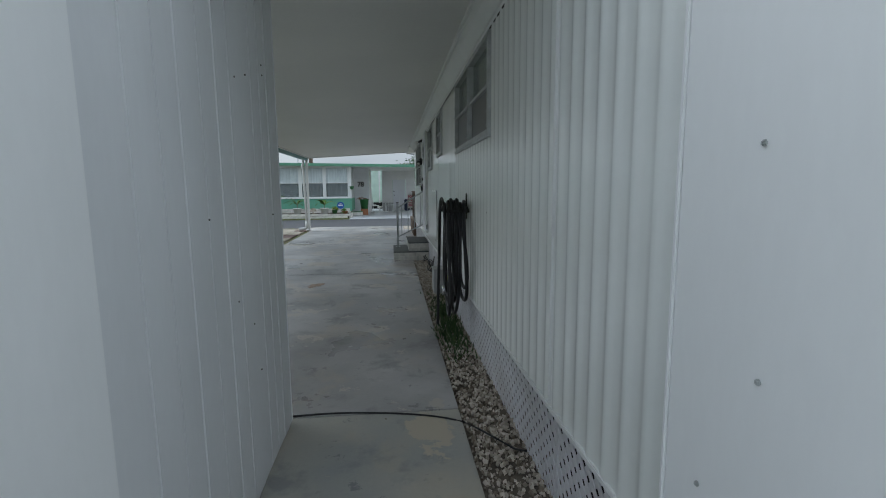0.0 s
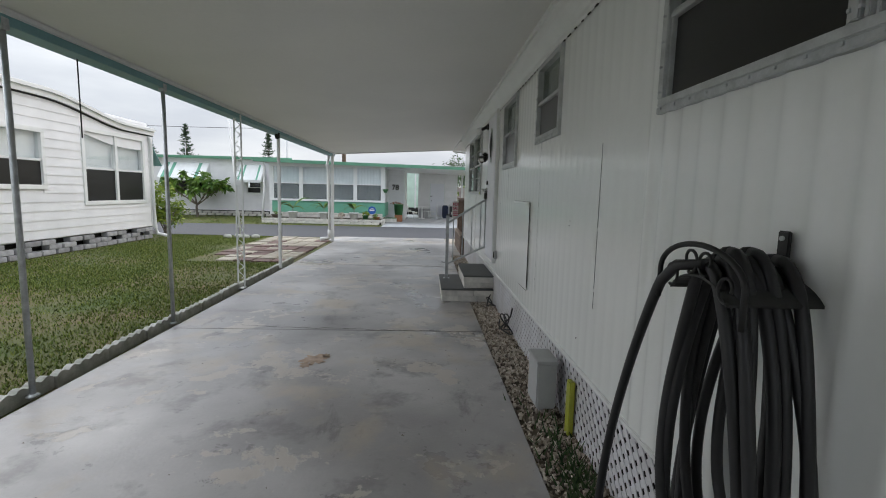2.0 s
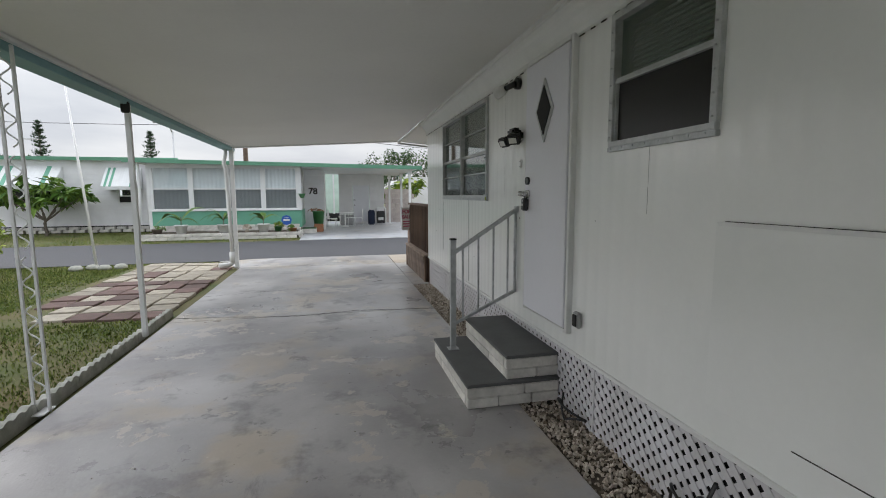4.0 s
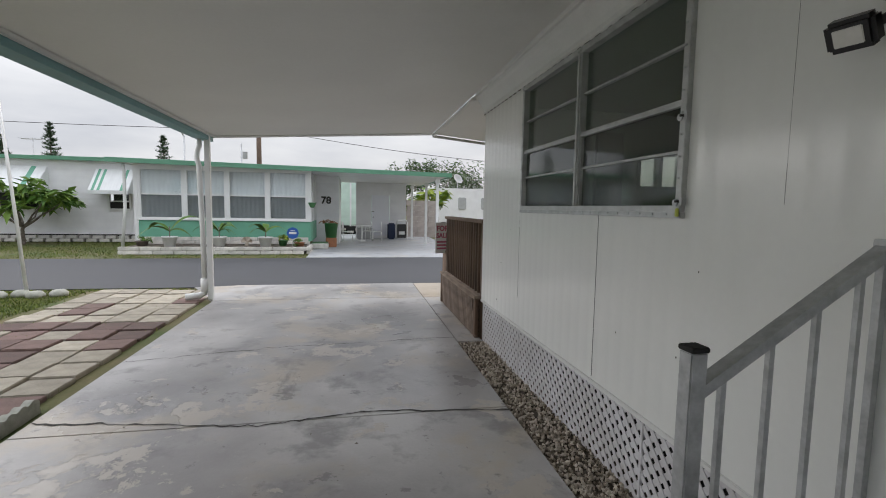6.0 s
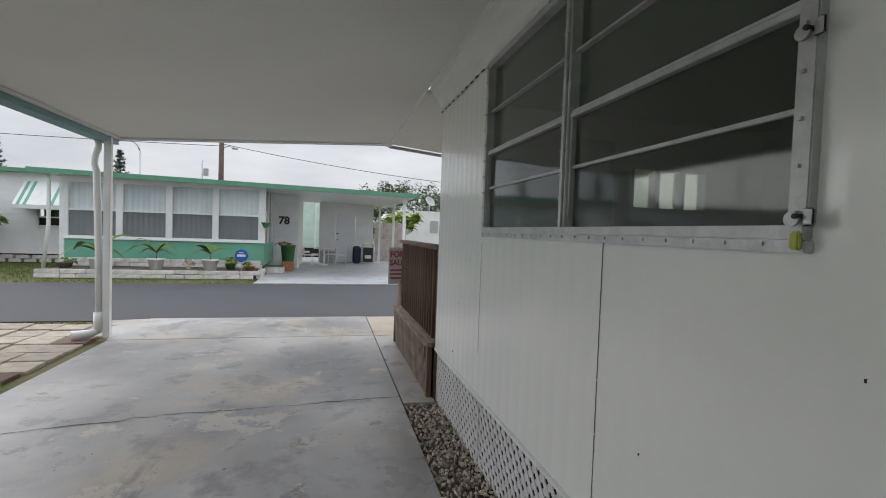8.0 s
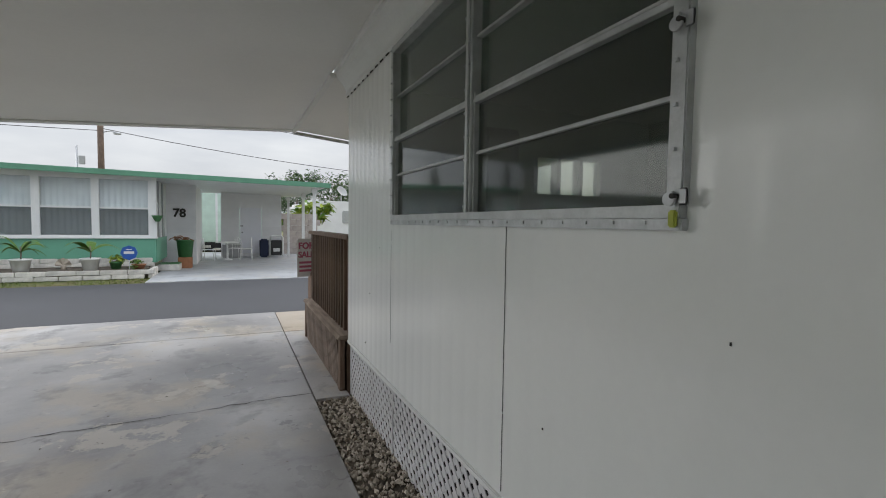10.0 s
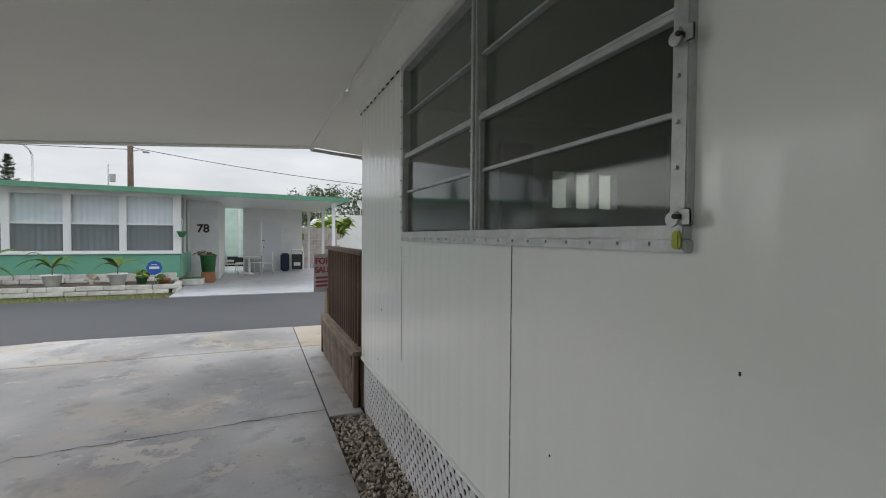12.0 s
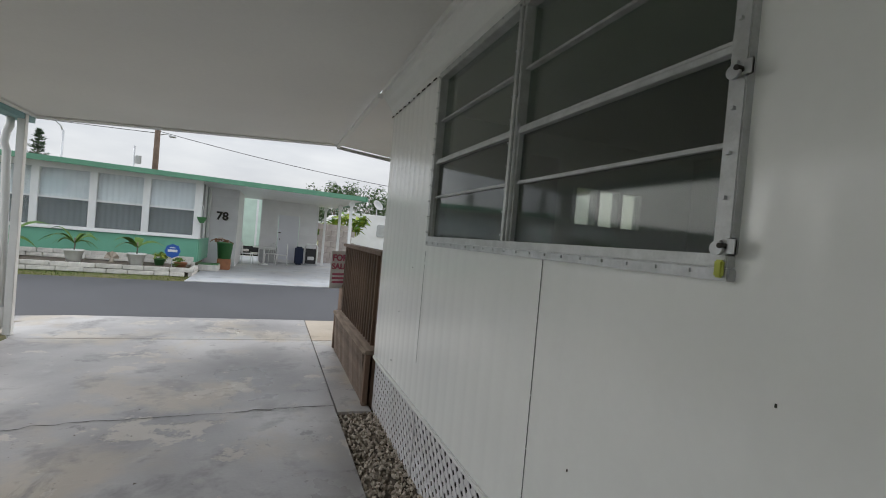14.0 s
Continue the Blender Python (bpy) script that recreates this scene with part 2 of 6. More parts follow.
DOORP = mat("white_door_paint", (0.78, 0.79, 0.84), 0.38, 0, 0.02, 1.5, 40, 0.03)
GLASS = glass_mat("window_glass", (0.86, 0.93, 0.87), clear=0.95, veil_share=0.09)
CLEAR = glass_mat("clear_glass", (0.95, 0.97, 0.97), clear=1.0)
MESH = glass_mat("black_insect_screen", (0.05, 0.055, 0.052), 0.3, veil_share=0.01)
SEAM = mat("grey_lap_shadow", (0.3, 0.31, 0.31), 0.8, 0, 0.25, 20, 80, 0.1)
SCREEN = glass_mat("screened_glass", (0.62, 0.67, 0.63), 0.06, veil_share=0.09)
INSIDE = mat("room_wall_paint", (0.55, 0.57, 0.52), 0.7, 0, 0.05, 2, 40, 0.03)
INFLOOR = mat("room_carpet", (0.16, 0.15, 0.13), 0.95, 0, 0.1, 5, 90, 0.2)
BLIND = mat("pale_blind", (0.32, 0.34, 0.32), 0.6, 0, 0.05, 6, 60, 0.03)
CURTAIN = mat("white_sheer_curtain", (0.8, 0.82, 0.84), 0.85, 0, 0.08, 3, 40, 0.1)
# Near-black parts; also paints the shade under floors and behind slats and panes.
DARK = mat("near_black_parts_and_shade", (0.03, 0.03, 0.03), 0.9, 0, 0.2, 6, 40, 0.1)
RED = mat("red_concrete_paver", (0.17, 0.11, 0.095), 0.85, 0, 0.15, 6, 60, 0.4, per_object=0.3)
CREAM = mat("cream_concrete_paver", (0.4, 0.36, 0.29), 0.85, 0, 0.15, 6, 60, 0.4, per_object=0.2)
TERRA = mat("terracotta", (0.36, 0.16, 0.08), 0.8, 0, 0.12, 8, 60, 0.2)
POT = mat("white_plastic_pot", (0.75, 0.76, 0.75), 0.45, 0, 0.05, 8, 60, 0.05)
GREENP = mat("green_plastic", (0.06, 0.2, 0.07), 0.5, 0, 0.1, 8, 60, 0.05)
BLUE = mat("blue_sign_enamel", (0.02, 0.1, 0.4), 0.4, 0, 0.05, 10, 60, 0.03)
NAVY = mat("navy_fabric", (0.02, 0.03, 0.07), 0.8, 0, 0.1, 10, 60, 0.1)
PINKINK = mat("faded_red_ink", (0.5, 0.12, 0.2), 0.6, 0, 0.08, 10, 60, 0.03)
LENS = mat("lamp_lens", (0.75, 0.75, 0.7), 0.15, 0.3, 0.05, 20, 90, 0.1)
RUST = mat("rust_stain", (0.52, 0.4, 0.31), 0.9, 0, 0.25, 9, 60, 0.1)
POLE = mat("brown_utility_pole", (0.17, 0.12, 0.09), 0.9, 0, 0.2, 4, 40, 0.3)
SEALANT = mat("lime_sealant", (0.5, 0.55, 0.1), 0.6, 0, 0.1, 20, 80, 0.1)
AWNW = mat("awning_white", (0.78, 0.8, 0.8), 0.5, 0, 0.04, 4, 50, 0.04)
BLOCKFENCE = mat("tan_block_wall", (0.45, 0.4, 0.37), 0.9, 0, 0.12, 4, 50, 0.3, per_object=0.08)


# ---- building helpers ----
def bx(bm, x0, x1, y0, y1, z0, z1, bev=0.0):
    """A box, with its edges rounded by bev."""
    v = [bm.verts.new((x, y, z)) for x in (x0, x1) for y in (y0, y1) for z in (z0, z1)]
    f = [bm.faces.new([v[i] for i in q]) for q in ((0, 1, 3, 2), (4, 6, 7, 5), (0, 4, 5, 1), (2, 3, 7, 6), (0, 2, 6, 4), (1, 5, 7, 3))]
    if bev:
        bmesh.ops.bevel(bm, geom=list({e for k in f for e in k.edges}), offset=bev, segments=2, affect="EDGES")
    return bm


def box(x0, x1, y0, y1, z0, z1, bev=0.0):
    return bx(bmesh.new(), x0, x1, y0, y1, z0, z1, bev)


def rod(bm, a, b, r, sides=10, r2=None):
    """A straight round bar from a to b."""
    a, b = Vector(a), Vector(b)
    q = (b - a).to_track_quat("Z", "Y")
    rings = []
    for p, rad in ((a, r), (b, r if r2 is None else r2)):
        rings.append([bm.verts.new(p + q @ Vector((rad * math.cos(k * math.tau / sides), rad * math.sin(k * math.tau / sides), 0))) for k in range(sides)])
    for k in range(sides):
        f = bm.faces.new((rings[0][k], rings[0][(k + 1) % sides], rings[1][(k + 1) % sides], rings[1][k]))
        f.smooth = True
    bm.faces.new(rings[0][::-1])
    bm.faces.new(rings[1])
    return bm


def bar(bm, a, b, w, d):
    """A straight flat bar of width w and depth d from a to b."""
    a, b = Vector(a), Vector(b)
    q = (b - a).to_track_quat("Z", "Y")
    ends = [[bm.verts.new(p + q @ Vector((sx * w / 2, sy * d / 2, 0))) for sx, sy in ((-1, -1), (1, -1), (1, 1), (-1, 1))] for p in (a, b)]
    for k in range(4):
        bm.faces.new((ends[0][k], ends[0][(k + 1) % 4], ends[1][(k + 1) % 4], ends[1][k]))
    bm.faces.new(ends[0][::-1])
    bm.faces.new(ends[1])
    return bm


def tube(points, r, sides=8):
    """A smooth round tube along a run of points."""
    bm = bmesh.new()
    pts = [Vector(p) for p in points]
    rings = []
    for i, p in enumerate(pts):
        d = (pts[min(i + 1, len(pts) - 1)] - pts[max(i - 1, 0)]).normalized()
        q = d.to_track_quat("Z", "Y")
        rings.append([bm.verts.new(p + q @ Vector((r * math.cos(k * math.tau / sides), r * math.sin(k * math.tau / sides), 0))) for k in range(sides)])
    for i in range(len(rings) - 1):
        base = min(range(sides), key=lambda s: (rings[i][0].co - rings[i + 1][s].co).length)
        for k in range(sides):
            f = bm.faces.new((rings[i][k], rings[i][(k + 1) % sides], rings[i + 1][(k + 1 + base) % sides], rings[i + 1][(k + base) % sides]))
            f.smooth = True
    bm.faces.new(rings[0][::-1])
    bm.faces.new(rings[-1])
    return bm


def lathe(profile, sides=20):
    """A turned shape from (radius, height) pairs."""
    bm = bmesh.new()
    rings = [[bm.verts.new((r * math.cos(k * math.tau / sides), r * math.sin(k * math.tau / sides), z)) for k in range(sides)] for r, z in profile]
    for i in range(len(rings) - 1):
        for k in range(sides):
            f = bm.faces.new((rings[i][k], rings[i][(k + 1) % sides], rings[i + 1][(k + 1) % sides], rings[i + 1][k]))
            f.smooth = True
    bm.faces.new(rings[0][::-1])
    bm.faces.new(rings[-1])
    return bm


def mesh_of(name, bm, material):
    bmesh.ops.recalc_face_normals(bm, faces=bm.faces)
    me = bpy.data.meshes.new(name)
    bm.to_mesh(me)
    bm.free()
    me.materials.append(material)
    return me


def part(name, bm, material, parent, label=""):
    ob = new(name, mesh_of(name, bm, material))
    ob.parent = parent
    if label:
        tagged(ob, label)
    return ob


def solid(name, bm, material, label="", category="", group="", kind="", at=None):
    """A thing that is one mesh."""
    ob = new(name, mesh_of(name, bm, material))
    if at is not None:
        ob.matrix_basis = at
    return tagged(ob, label, category, group, kind)


def thing(name, label, category, at=None, group="", kind=""):
    """An Empty at the thing's base; its parts hang from it."""
    ob = new(name)
    ob.empty_display_size = 0.1
    if at is not None:
        ob.matrix_basis = at
    return tagged(ob, label, category, group, kind)


def loose(name, verts, faces, material, label, category="", kind="stuff", parent=None):
    me = bpy.data.meshes.new(name)
    me.from_pydata(verts, [], faces)
    me.materials.append(material)
    ob = new(name, me)
    ob.parent = parent
    return tagged(ob, label, category, "", kind) if parent is None else tagged(ob, label)


def bands(u0, u1, z0, z1, holes):
    """Rectangles that fill a wall round its openings (u0, u1, z0, z1)."""
    cuts = sorted({z0, z1, *[h[2] for h in holes], *[h[3] for h in holes]})
    out = []
    for a, b in zip(cuts, cuts[1:]):
        if a < z0 - 1e-6 or b > z1 + 1e-6:
            continue
        u = u0
        for h in sorted(h for h in holes if h[2] < b - 1e-6 and h[3] > a + 1e-6):
            if h[0] > u:
                out.append((u, h[0], a, b))
            u = max(u, h[1])
        if u < u1:
            out.append((u, u1, a, b))
    return out


def text_mesh(name, words, size, material, at, parent=None, label="", category="", depth=0.004):
    cu = bpy.data.curves.new(name, "FONT")
    cu.offset = size * 0.03
    cu.body, cu.size, cu.extrude, cu.align_x, cu.align_y = words, size, depth, "CENTER", "CENTER"
    tmp = bpy.data.objects.new(name, cu)
    scene.collection.objects.link(tmp)
    me = bpy.data.meshes.new_from_object(tmp.evaluated_get(bpy.context.evaluated_depsgraph_get()))
    bpy.data.objects.remove(tmp)
    me.materials.clear()
    me.materials.append(material)
    ob = new(name, me)
    ob.matrix_basis = at
    ob.parent = parent
    return tagged(ob, label, category)


# ---- ground ----
rng = np.random.default_rng(7)
solid("ground", box(-400, 400, -300, 700, -0.6, -0.05), SOIL, "mown turf and soil round the homes", "ground", kind="structure")
solid("road", box(-120, 120, 18.62, 23.75, -0.5, -0.03), ASPHALT, "smooth dark grey asphalt lane between the homes", "road", kind="structure")

bm = bmesh.new()
for y0, y1 in ((2.506, 7.846), (7.854, 12.496), (12.504, 17.09), (17.102, 18.62)):
    bx(bm, -3.2, 0.25, y0, y1, -0.3, 0.0, 0.004)
v = [bm.verts.new(p) for p in ((-3.2, 17.11, -0.004), (-3.95, 18.61, -0.03), (-3.2, 18.61, -0.004), (-3.2, 17.11, -0.3), (-3.95, 18.61, -0.3), (-3.2, 18.61, -0.3))]
for q in ((0, 2, 1), (0, 1, 4, 3), (1, 2, 5, 4)):
    bm.faces.new([v[i] for i in q])
solid("floor", bm, CONC, "worn grey concrete carport slab with damp stains", "slab", kind="structure")
solid("floor", box(-3.2, 0.25, -3.0, 2.5, -0.3, 0.0, 0.004), OLDCONC, "old tan and blue-grey patched concrete beside the shed", "slab", kind="structure")
solid("pavement", box(0.262, 0.56, 14.35, 17.09, -0.3, -0.005, 0.004), CONC, "narrow concrete strip beside the slab", "slab", kind="structure")
solid("pavement", box(0.262, 1.3, 17.1, 18.62, -0.3, -0.005, 0.004), TANC, "tan concrete apron at the lane", "slab", kind="structure")


def crack(points, width, seed):
    """A wandering hairline crack along a run of points."""
    r = random.Random(seed)
    line = []
    for (ax, ay), (bx_, by_) in zip(points, points[1:]):
        n = max(2, int(math.hypot(bx_ - ax, by_ - ay) / 0.06))
        for i in range(n):
            line.append((ax + (bx_ - ax) * i / n + r.gauss(0, 0.006), ay + (by_ - ay) * i / n + r.gauss(0, 0.012)))
    line.append(points[-1])
    vs, fs = [], []
    for i, (x, y) in enumerate(line):
        w = width * r.uniform(0.35, 1.3)
        vs += [(x, y - w / 2, 0.0035), (x, y + w / 2, 0.0035)]
        if i:
            fs.append((2 * i - 2, 2 * i - 1, 2 * i + 1, 2 * i))
    return loose("crack", vs, fs, CRACK, "dark wandering crack in the concrete slab", "crack", "structure")


crack([(-3.2, 12.72), (-2.6, 12.62), (-1.63, 12.45), (-0.8, 12.58), (0.25, 12.44)], 0.02, 1)
crack([(-3.2, 14.05), (-2.4, 14.22), (-1.7, 14.36), (-0.8, 14.42), (0.25, 14.5)], 0.011, 2)
crack([(-2.5, 7.98), (-1.9, 7.93), (-1.24, 7.9), (-0.5, 7.86), (0.24, 7.82)], 0.012, 3)

rs = random.Random(17)
for cx_, cy_, rad in ((-1.42, 6.93, 0.13), (-1.47, 6.78, 0.06), (-1.33, 7.02, 0.05)):
    vs, fs = [(cx_, cy_, 0.003)], []
    for k in range(26):
        a, q = k / 26 * math.tau, rad * rs.uniform(0.45, 1.15)
        vs.append((cx_ + q * math.cos(a), cy_ + 1.2 * q * math.sin(a), 0.003))
        fs.append((0, k + 1, (k + 1) % 26 + 1))
    loose("stain", vs, fs, RUST, "brown rust stain on the slab", "stain", "structure")
r = random.Random(31)
vs, fs = [], []
for _ in range(160):
    x, y, s_ = r.uniform(-3.0, 0.2), r.uniform(1.5, 17.5), r.uniform(0.004, 0.013)
    a = r.uniform(0, 6.28)
    k = len(vs)
    vs += [(x + s_ * math.cos(a), y + s_ * math.sin(a), 0.003), (x + s_ * 0.6 * math.cos(a + 1.9), y + s_ * 0.6 * math.sin(a + 1.9), 0.008), (x + s_ * math.cos(a + 3.3), y + s_ * math.sin(a + 3.3), 0.003), (x + s_ * 0.5 * math.cos(a + 4.9), y + s_ * 0.5 * math.sin(a + 4.9), 0.004)]
    fs.append((k, k + 1, k + 2, k + 3))
loose("leaf_litter", vs, fs, BARK, "small dark bits of leaf litter on the slab", "litter")

# gravel bed along the home
solid("gravel_bed", box(0.25, 0.95, -1.5, 14.35, -0.3, -0.03), DIRT, "soil bed under the pebbles beside the home", "bed", kind="structure")


def pebbles(name, x0, x1, y0, y1, count, size, z, label):
    vs, fs = [], []
    base = [Vector(p) for p in ((1, 0, 0), (-1, 0, 0), (0, 1, 0), (0, -1, 0), (0, 0, 1), (0, 0, -1))]
    tri = ((0, 2, 4), (2, 1, 4), (1, 3, 4), (3, 0, 4), (2, 0, 5), (1, 2, 5), (3, 1, 5), (0, 3, 5))
    r = random.Random(11)
    for _ in range(count):
        c = Vector((r.uniform(x0, x1), r.uniform(y0, y1), z + r.uniform(0, 0.012)))
        s = size * r.uniform(0.5, 1.3)
        q = Euler((r.uniform(0, 6), r.uniform(0, 6), r.uniform(0, 6))).to_quaternion()
        k = len(vs)
        sc = (s * r.uniform(0.7, 1.2), s * r.uniform(0.6, 1.0), s * r.uniform(0.5, 0.8))
        for p in base:
            vs.append(tuple(c + q @ Vector((p.x * sc[0], p.y * sc[1], p.z * sc[2])) * r.uniform(0.8, 1.2)))
        fs += [tuple(k + i for i in t) for t in tri]
    return loose(name, vs, fs, PEBBLE, label, "pebbles")


pebbles("pebbles", 0.26, 0.6, 0.4, 14.33, 9000, 0.018, -0.024, "white and grey pebbles beside the lattice skirt")
pebbles("pebbles", -5.2, -3.9, 4.2, 6.3, 900, 0.03, -0.03, "pale gravel scattered in the turf")

# ---- the home beside the carport ----
WX = 0.56
W1, W2, W3, W4 = (11.015, 13.12, 1.57, 2.64), (7.87, 8.67, 1.89, 2.64), (6.23, 6.93, 2.03, 2.64), (2.94, 4.72, 1.93, 2.64)
DOOR = (9.13, 9.89, 0.62, 2.66)
HATCH = (7.07, 7.83, 0.65, 1.48)
END = 14.42


def ribbed(bm, y0, y1, z0, z1, x, pitch=0.128, depth=0.009):
    """A ribbed sheet of siding that faces the carport, with its returns."""
    n = max(2, int((y1 - y0) / (pitch / 8)))
    cols = []
    for i in range(n + 1):
        y = y0 + (y1 - y0) * i / n
        ph = (y / pitch) % 1.0
        d = (depth if y < 4.9 else depth * 0.2) * math.exp(-((ph - 0.5) / 0.2) ** 2) + 0.0015 * math.sin(y * 3.1)
        cols.append((bm.verts.new((x - d, y, z0)), bm.verts.new((x - d, y, z1))))
    for a, b in zip(cols, cols[1:]):
        bm.faces.new((a[0], b[0], b[1], a[1])).smooth = True


wall = thing("wall_east", "white enamelled ribbed metal siding of the home", "wall", kind="structure")
bm = bmesh.new()
for y0, y1, z0, z1 in bands(0.545, END, 0.48, 2.74, [W1, W2, W3, W4, DOOR]):
    ribbed(bm, y0, y1, z0, z1, WX)
part("siding", bm, SIDING, wall)
bm = bmesh.new()
for y0, y1, z0, z1 in bands(-0.9, END, 0.46, 2.9, [W1, W2, W3, W4, DOOR]):
    bx(bm, WX + 0.006, WX + 0.1, y0, y1, z0, z1)
part("wall_core", bm, INSIDE, wall)
part("sill_flashing", box(WX - 0.012, WX + 0.05, 0.62, END, 0.455, 0.482, 0.004), TRIM, wall)
bm = bmesh.new()
for y, z0, z1 in ((5.44, 0.9, 1.85), (6.73, 0.7, 2.04), (8.3, 1.5, 1.88), (10.46, 1.6, 2.7), (11.82, 0.5, 1.56), (13.2, 0.75, 1.5)):
    y, z = round(y / 0.128) * 0.128, z0
    while z < z1:
        top = min(z1, z + r.uniform(0.08, 0.34))
        w_ = r.uniform(0.0004, 0.0009)
        bx(bm, WX - 0.002, WX + 0.005, y - w_, y + w_, z, top)
        z = top + r.choice((0.002, 0.006, 0.02))
part("lap_edge", box(WX - 0.012, WX + 0.004, 1.53, 1.538, 0.49, 2.7, 0.002), TRIM, wall)
part("seam", bm, SEAM, wall, "dark lap joint between siding sheets")
r = random.Random(5)
bm = bmesh.new()
for _ in range(16):
    y, z = r.uniform(0.7, 14.2), r.choice((r.uniform(0.6, 0.9), r.uniform(1.3, 1.5), r.uniform(0.6, 2.6)))
    if any(h[0] - 0.05 < y < h[1] + 0.05 and h[2] - 0.05 < z < h[3] + 0.05 for h in (W1, W2, W3, W4, DOOR)):
        continue
    s = r.uniform(0.002, 0.005)
    y = round(y / 0.128) * 0.128 + r.uniform(-0.012, 0.012)
    bx(bm, WX - 0.003, WX + 0.004, y - s * 0.6, y + s * 0.6, z - s * 1.6, z + s)
part("paint_chip", bm, CRACK, wall, "small dark chips in the white paint")
near = thing("wall_east", "smooth white metal corner panel of the home", "wall", kind="structure")
part("panel", box(WX - 0.05, WX + 0.004, -0.9, 0.53, 0.02, 2.9, 0.006), PANEL, near)
part("edge_fold", box(WX - 0.054, WX - 0.02, 0.53, 0.545, 0.02, 2.9, 0.004), PANEL, near)
bm = bmesh.new()
for y, z in ((0.28, 1.6), (0.25, 1.15), (0.4, 0.84), (0.39, 0.74), (0.05, 1.9)):
    bx(bm, WX - 0.058, WX - 0.048, y - 0.006, y + 0.006, z - 0.006, z + 0.006, 0.003)
part("screw", bm, ALU, near)

# cove along the top of the wall
bm = bmesh.new()
prof = [(WX - 0.004, 2.665), (WX - 0.02, 2.68), (WX - 0.02, 2.71), (WX - 0.035, 2.74), (WX - 0.06, 2.775), (WX - 0.085, 2.8), (WX - 0.1, 2.83), (WX - 0.105, 2.86), (WX - 0.125, 2.865), (WX - 0.125, 2.9), (WX + 0.01, 2.9)]
rows = [[bm.verts.new((x, y, z)) for x, z in prof] for y in (1.0, END + 0.03)]
for i in range(len(prof) - 1):
    bm.faces.new((rows[0][i], rows[1][i], rows[1][i + 1], rows[0][i + 1])).smooth = False
bm.faces.new(rows[0])
bm.faces.new(rows[1][::-1])
solid("trim", bm, TRIM, "white stepped cove moulding under the carport roof", "moulding", kind="structure")
bm = bmesh.new()
y = 0.7
while y < END:
    if not (DOOR[0] < y < DOOR[1]):
        bx(bm, WX - 0.0135, WX - 0.006, y, y + 0.05 * (0.5 + r.random()), 2.657, 2.664)
    y += 0.128
part("rib_gap", bm, CRACK, wall, "dark gaps where the ribs meet the moulding")

# the room behind the windows, and the rest of the home
room = thing("home_interior", "plain dim rooms behind the home's windows", "room", kind="structure")
part("interior_floor", box(WX + 0.1, 4.2, -0.8, END - 0.1, 0.4, 0.5), INFLOOR, room)
part("interior_ceiling", box(WX + 0.1, 4.2, -0.8, END - 0.1, 2.75, 2.85), INSIDE, room)
part("interior_wall", box(4.1, 4.3, -0.8, END - 0.1, 0.5, 2.75), INSIDE, room)
for y in (1.2, 5.5, 7.3, 9.0, 10.3):
    part("partition", box(WX + 0.1, 4.1, y, y + 0.08, 0.5, 2.75), INSIDE, room)
part("interior_door", box(1.9, 2.25, END - 0.16, END - 0.1, 0.6, 2.5, 0.004), BLIND, room, "pale inner door frame")
FW = (2.5, 3.4, 1.88, 2.26)
front = thing("wall_north", "white ribbed end wall of the home above the deck", "wall", kind="structure")
bm = bmesh.new()
for x0, x1, z0, z1 in bands(WX, 4.3, 0.46, 2.9, [FW]):
    bx(bm, x0, x1, END - 0.1, END, z0, z1)
part("end_siding", bm, SIDING, front)
fw = thing("window_5", "three-light white framed window in the end wall", "window", kind="structure")
for i in range(4):
    x = FW[0] + (FW[1] - FW[0]) * i / 3
    part("mullion", box(x - 0.025, x + 0.025, END - 0.11, END + 0.01, FW[2], FW[3], 0.004), TRIM, fw)
for i in range(3):
    x = FW[0] + 0.3 * i
    part("pane", box(x + 0.025, x + 0.275, END - 0.05, END - 0.045, FW[2], FW[3]), CLEAR, fw).visible_shadow = False
solid("roof", box(WX - 0.1, 4.5, -0.9, END + 0.1, 2.905, 3.05), TRIM, "flat white roof of the home", "roof", kind="structure")
solid("wall_far_east", box(4.3, 4.4, -0.9, END, 0.0, 2.9), SIDING, "white siding of the home's far side", "wall", kind="structure")
solid("wall_south", box(WX + 0.1, 4.3, -0.9, -0.8, 0.0, 2.9), SIDING, "white siding of the home's back end", "wall", kind="structure")


def wall_pose(y):
    return pose(WX - 0.012, y, 0, 0, 0, -90)


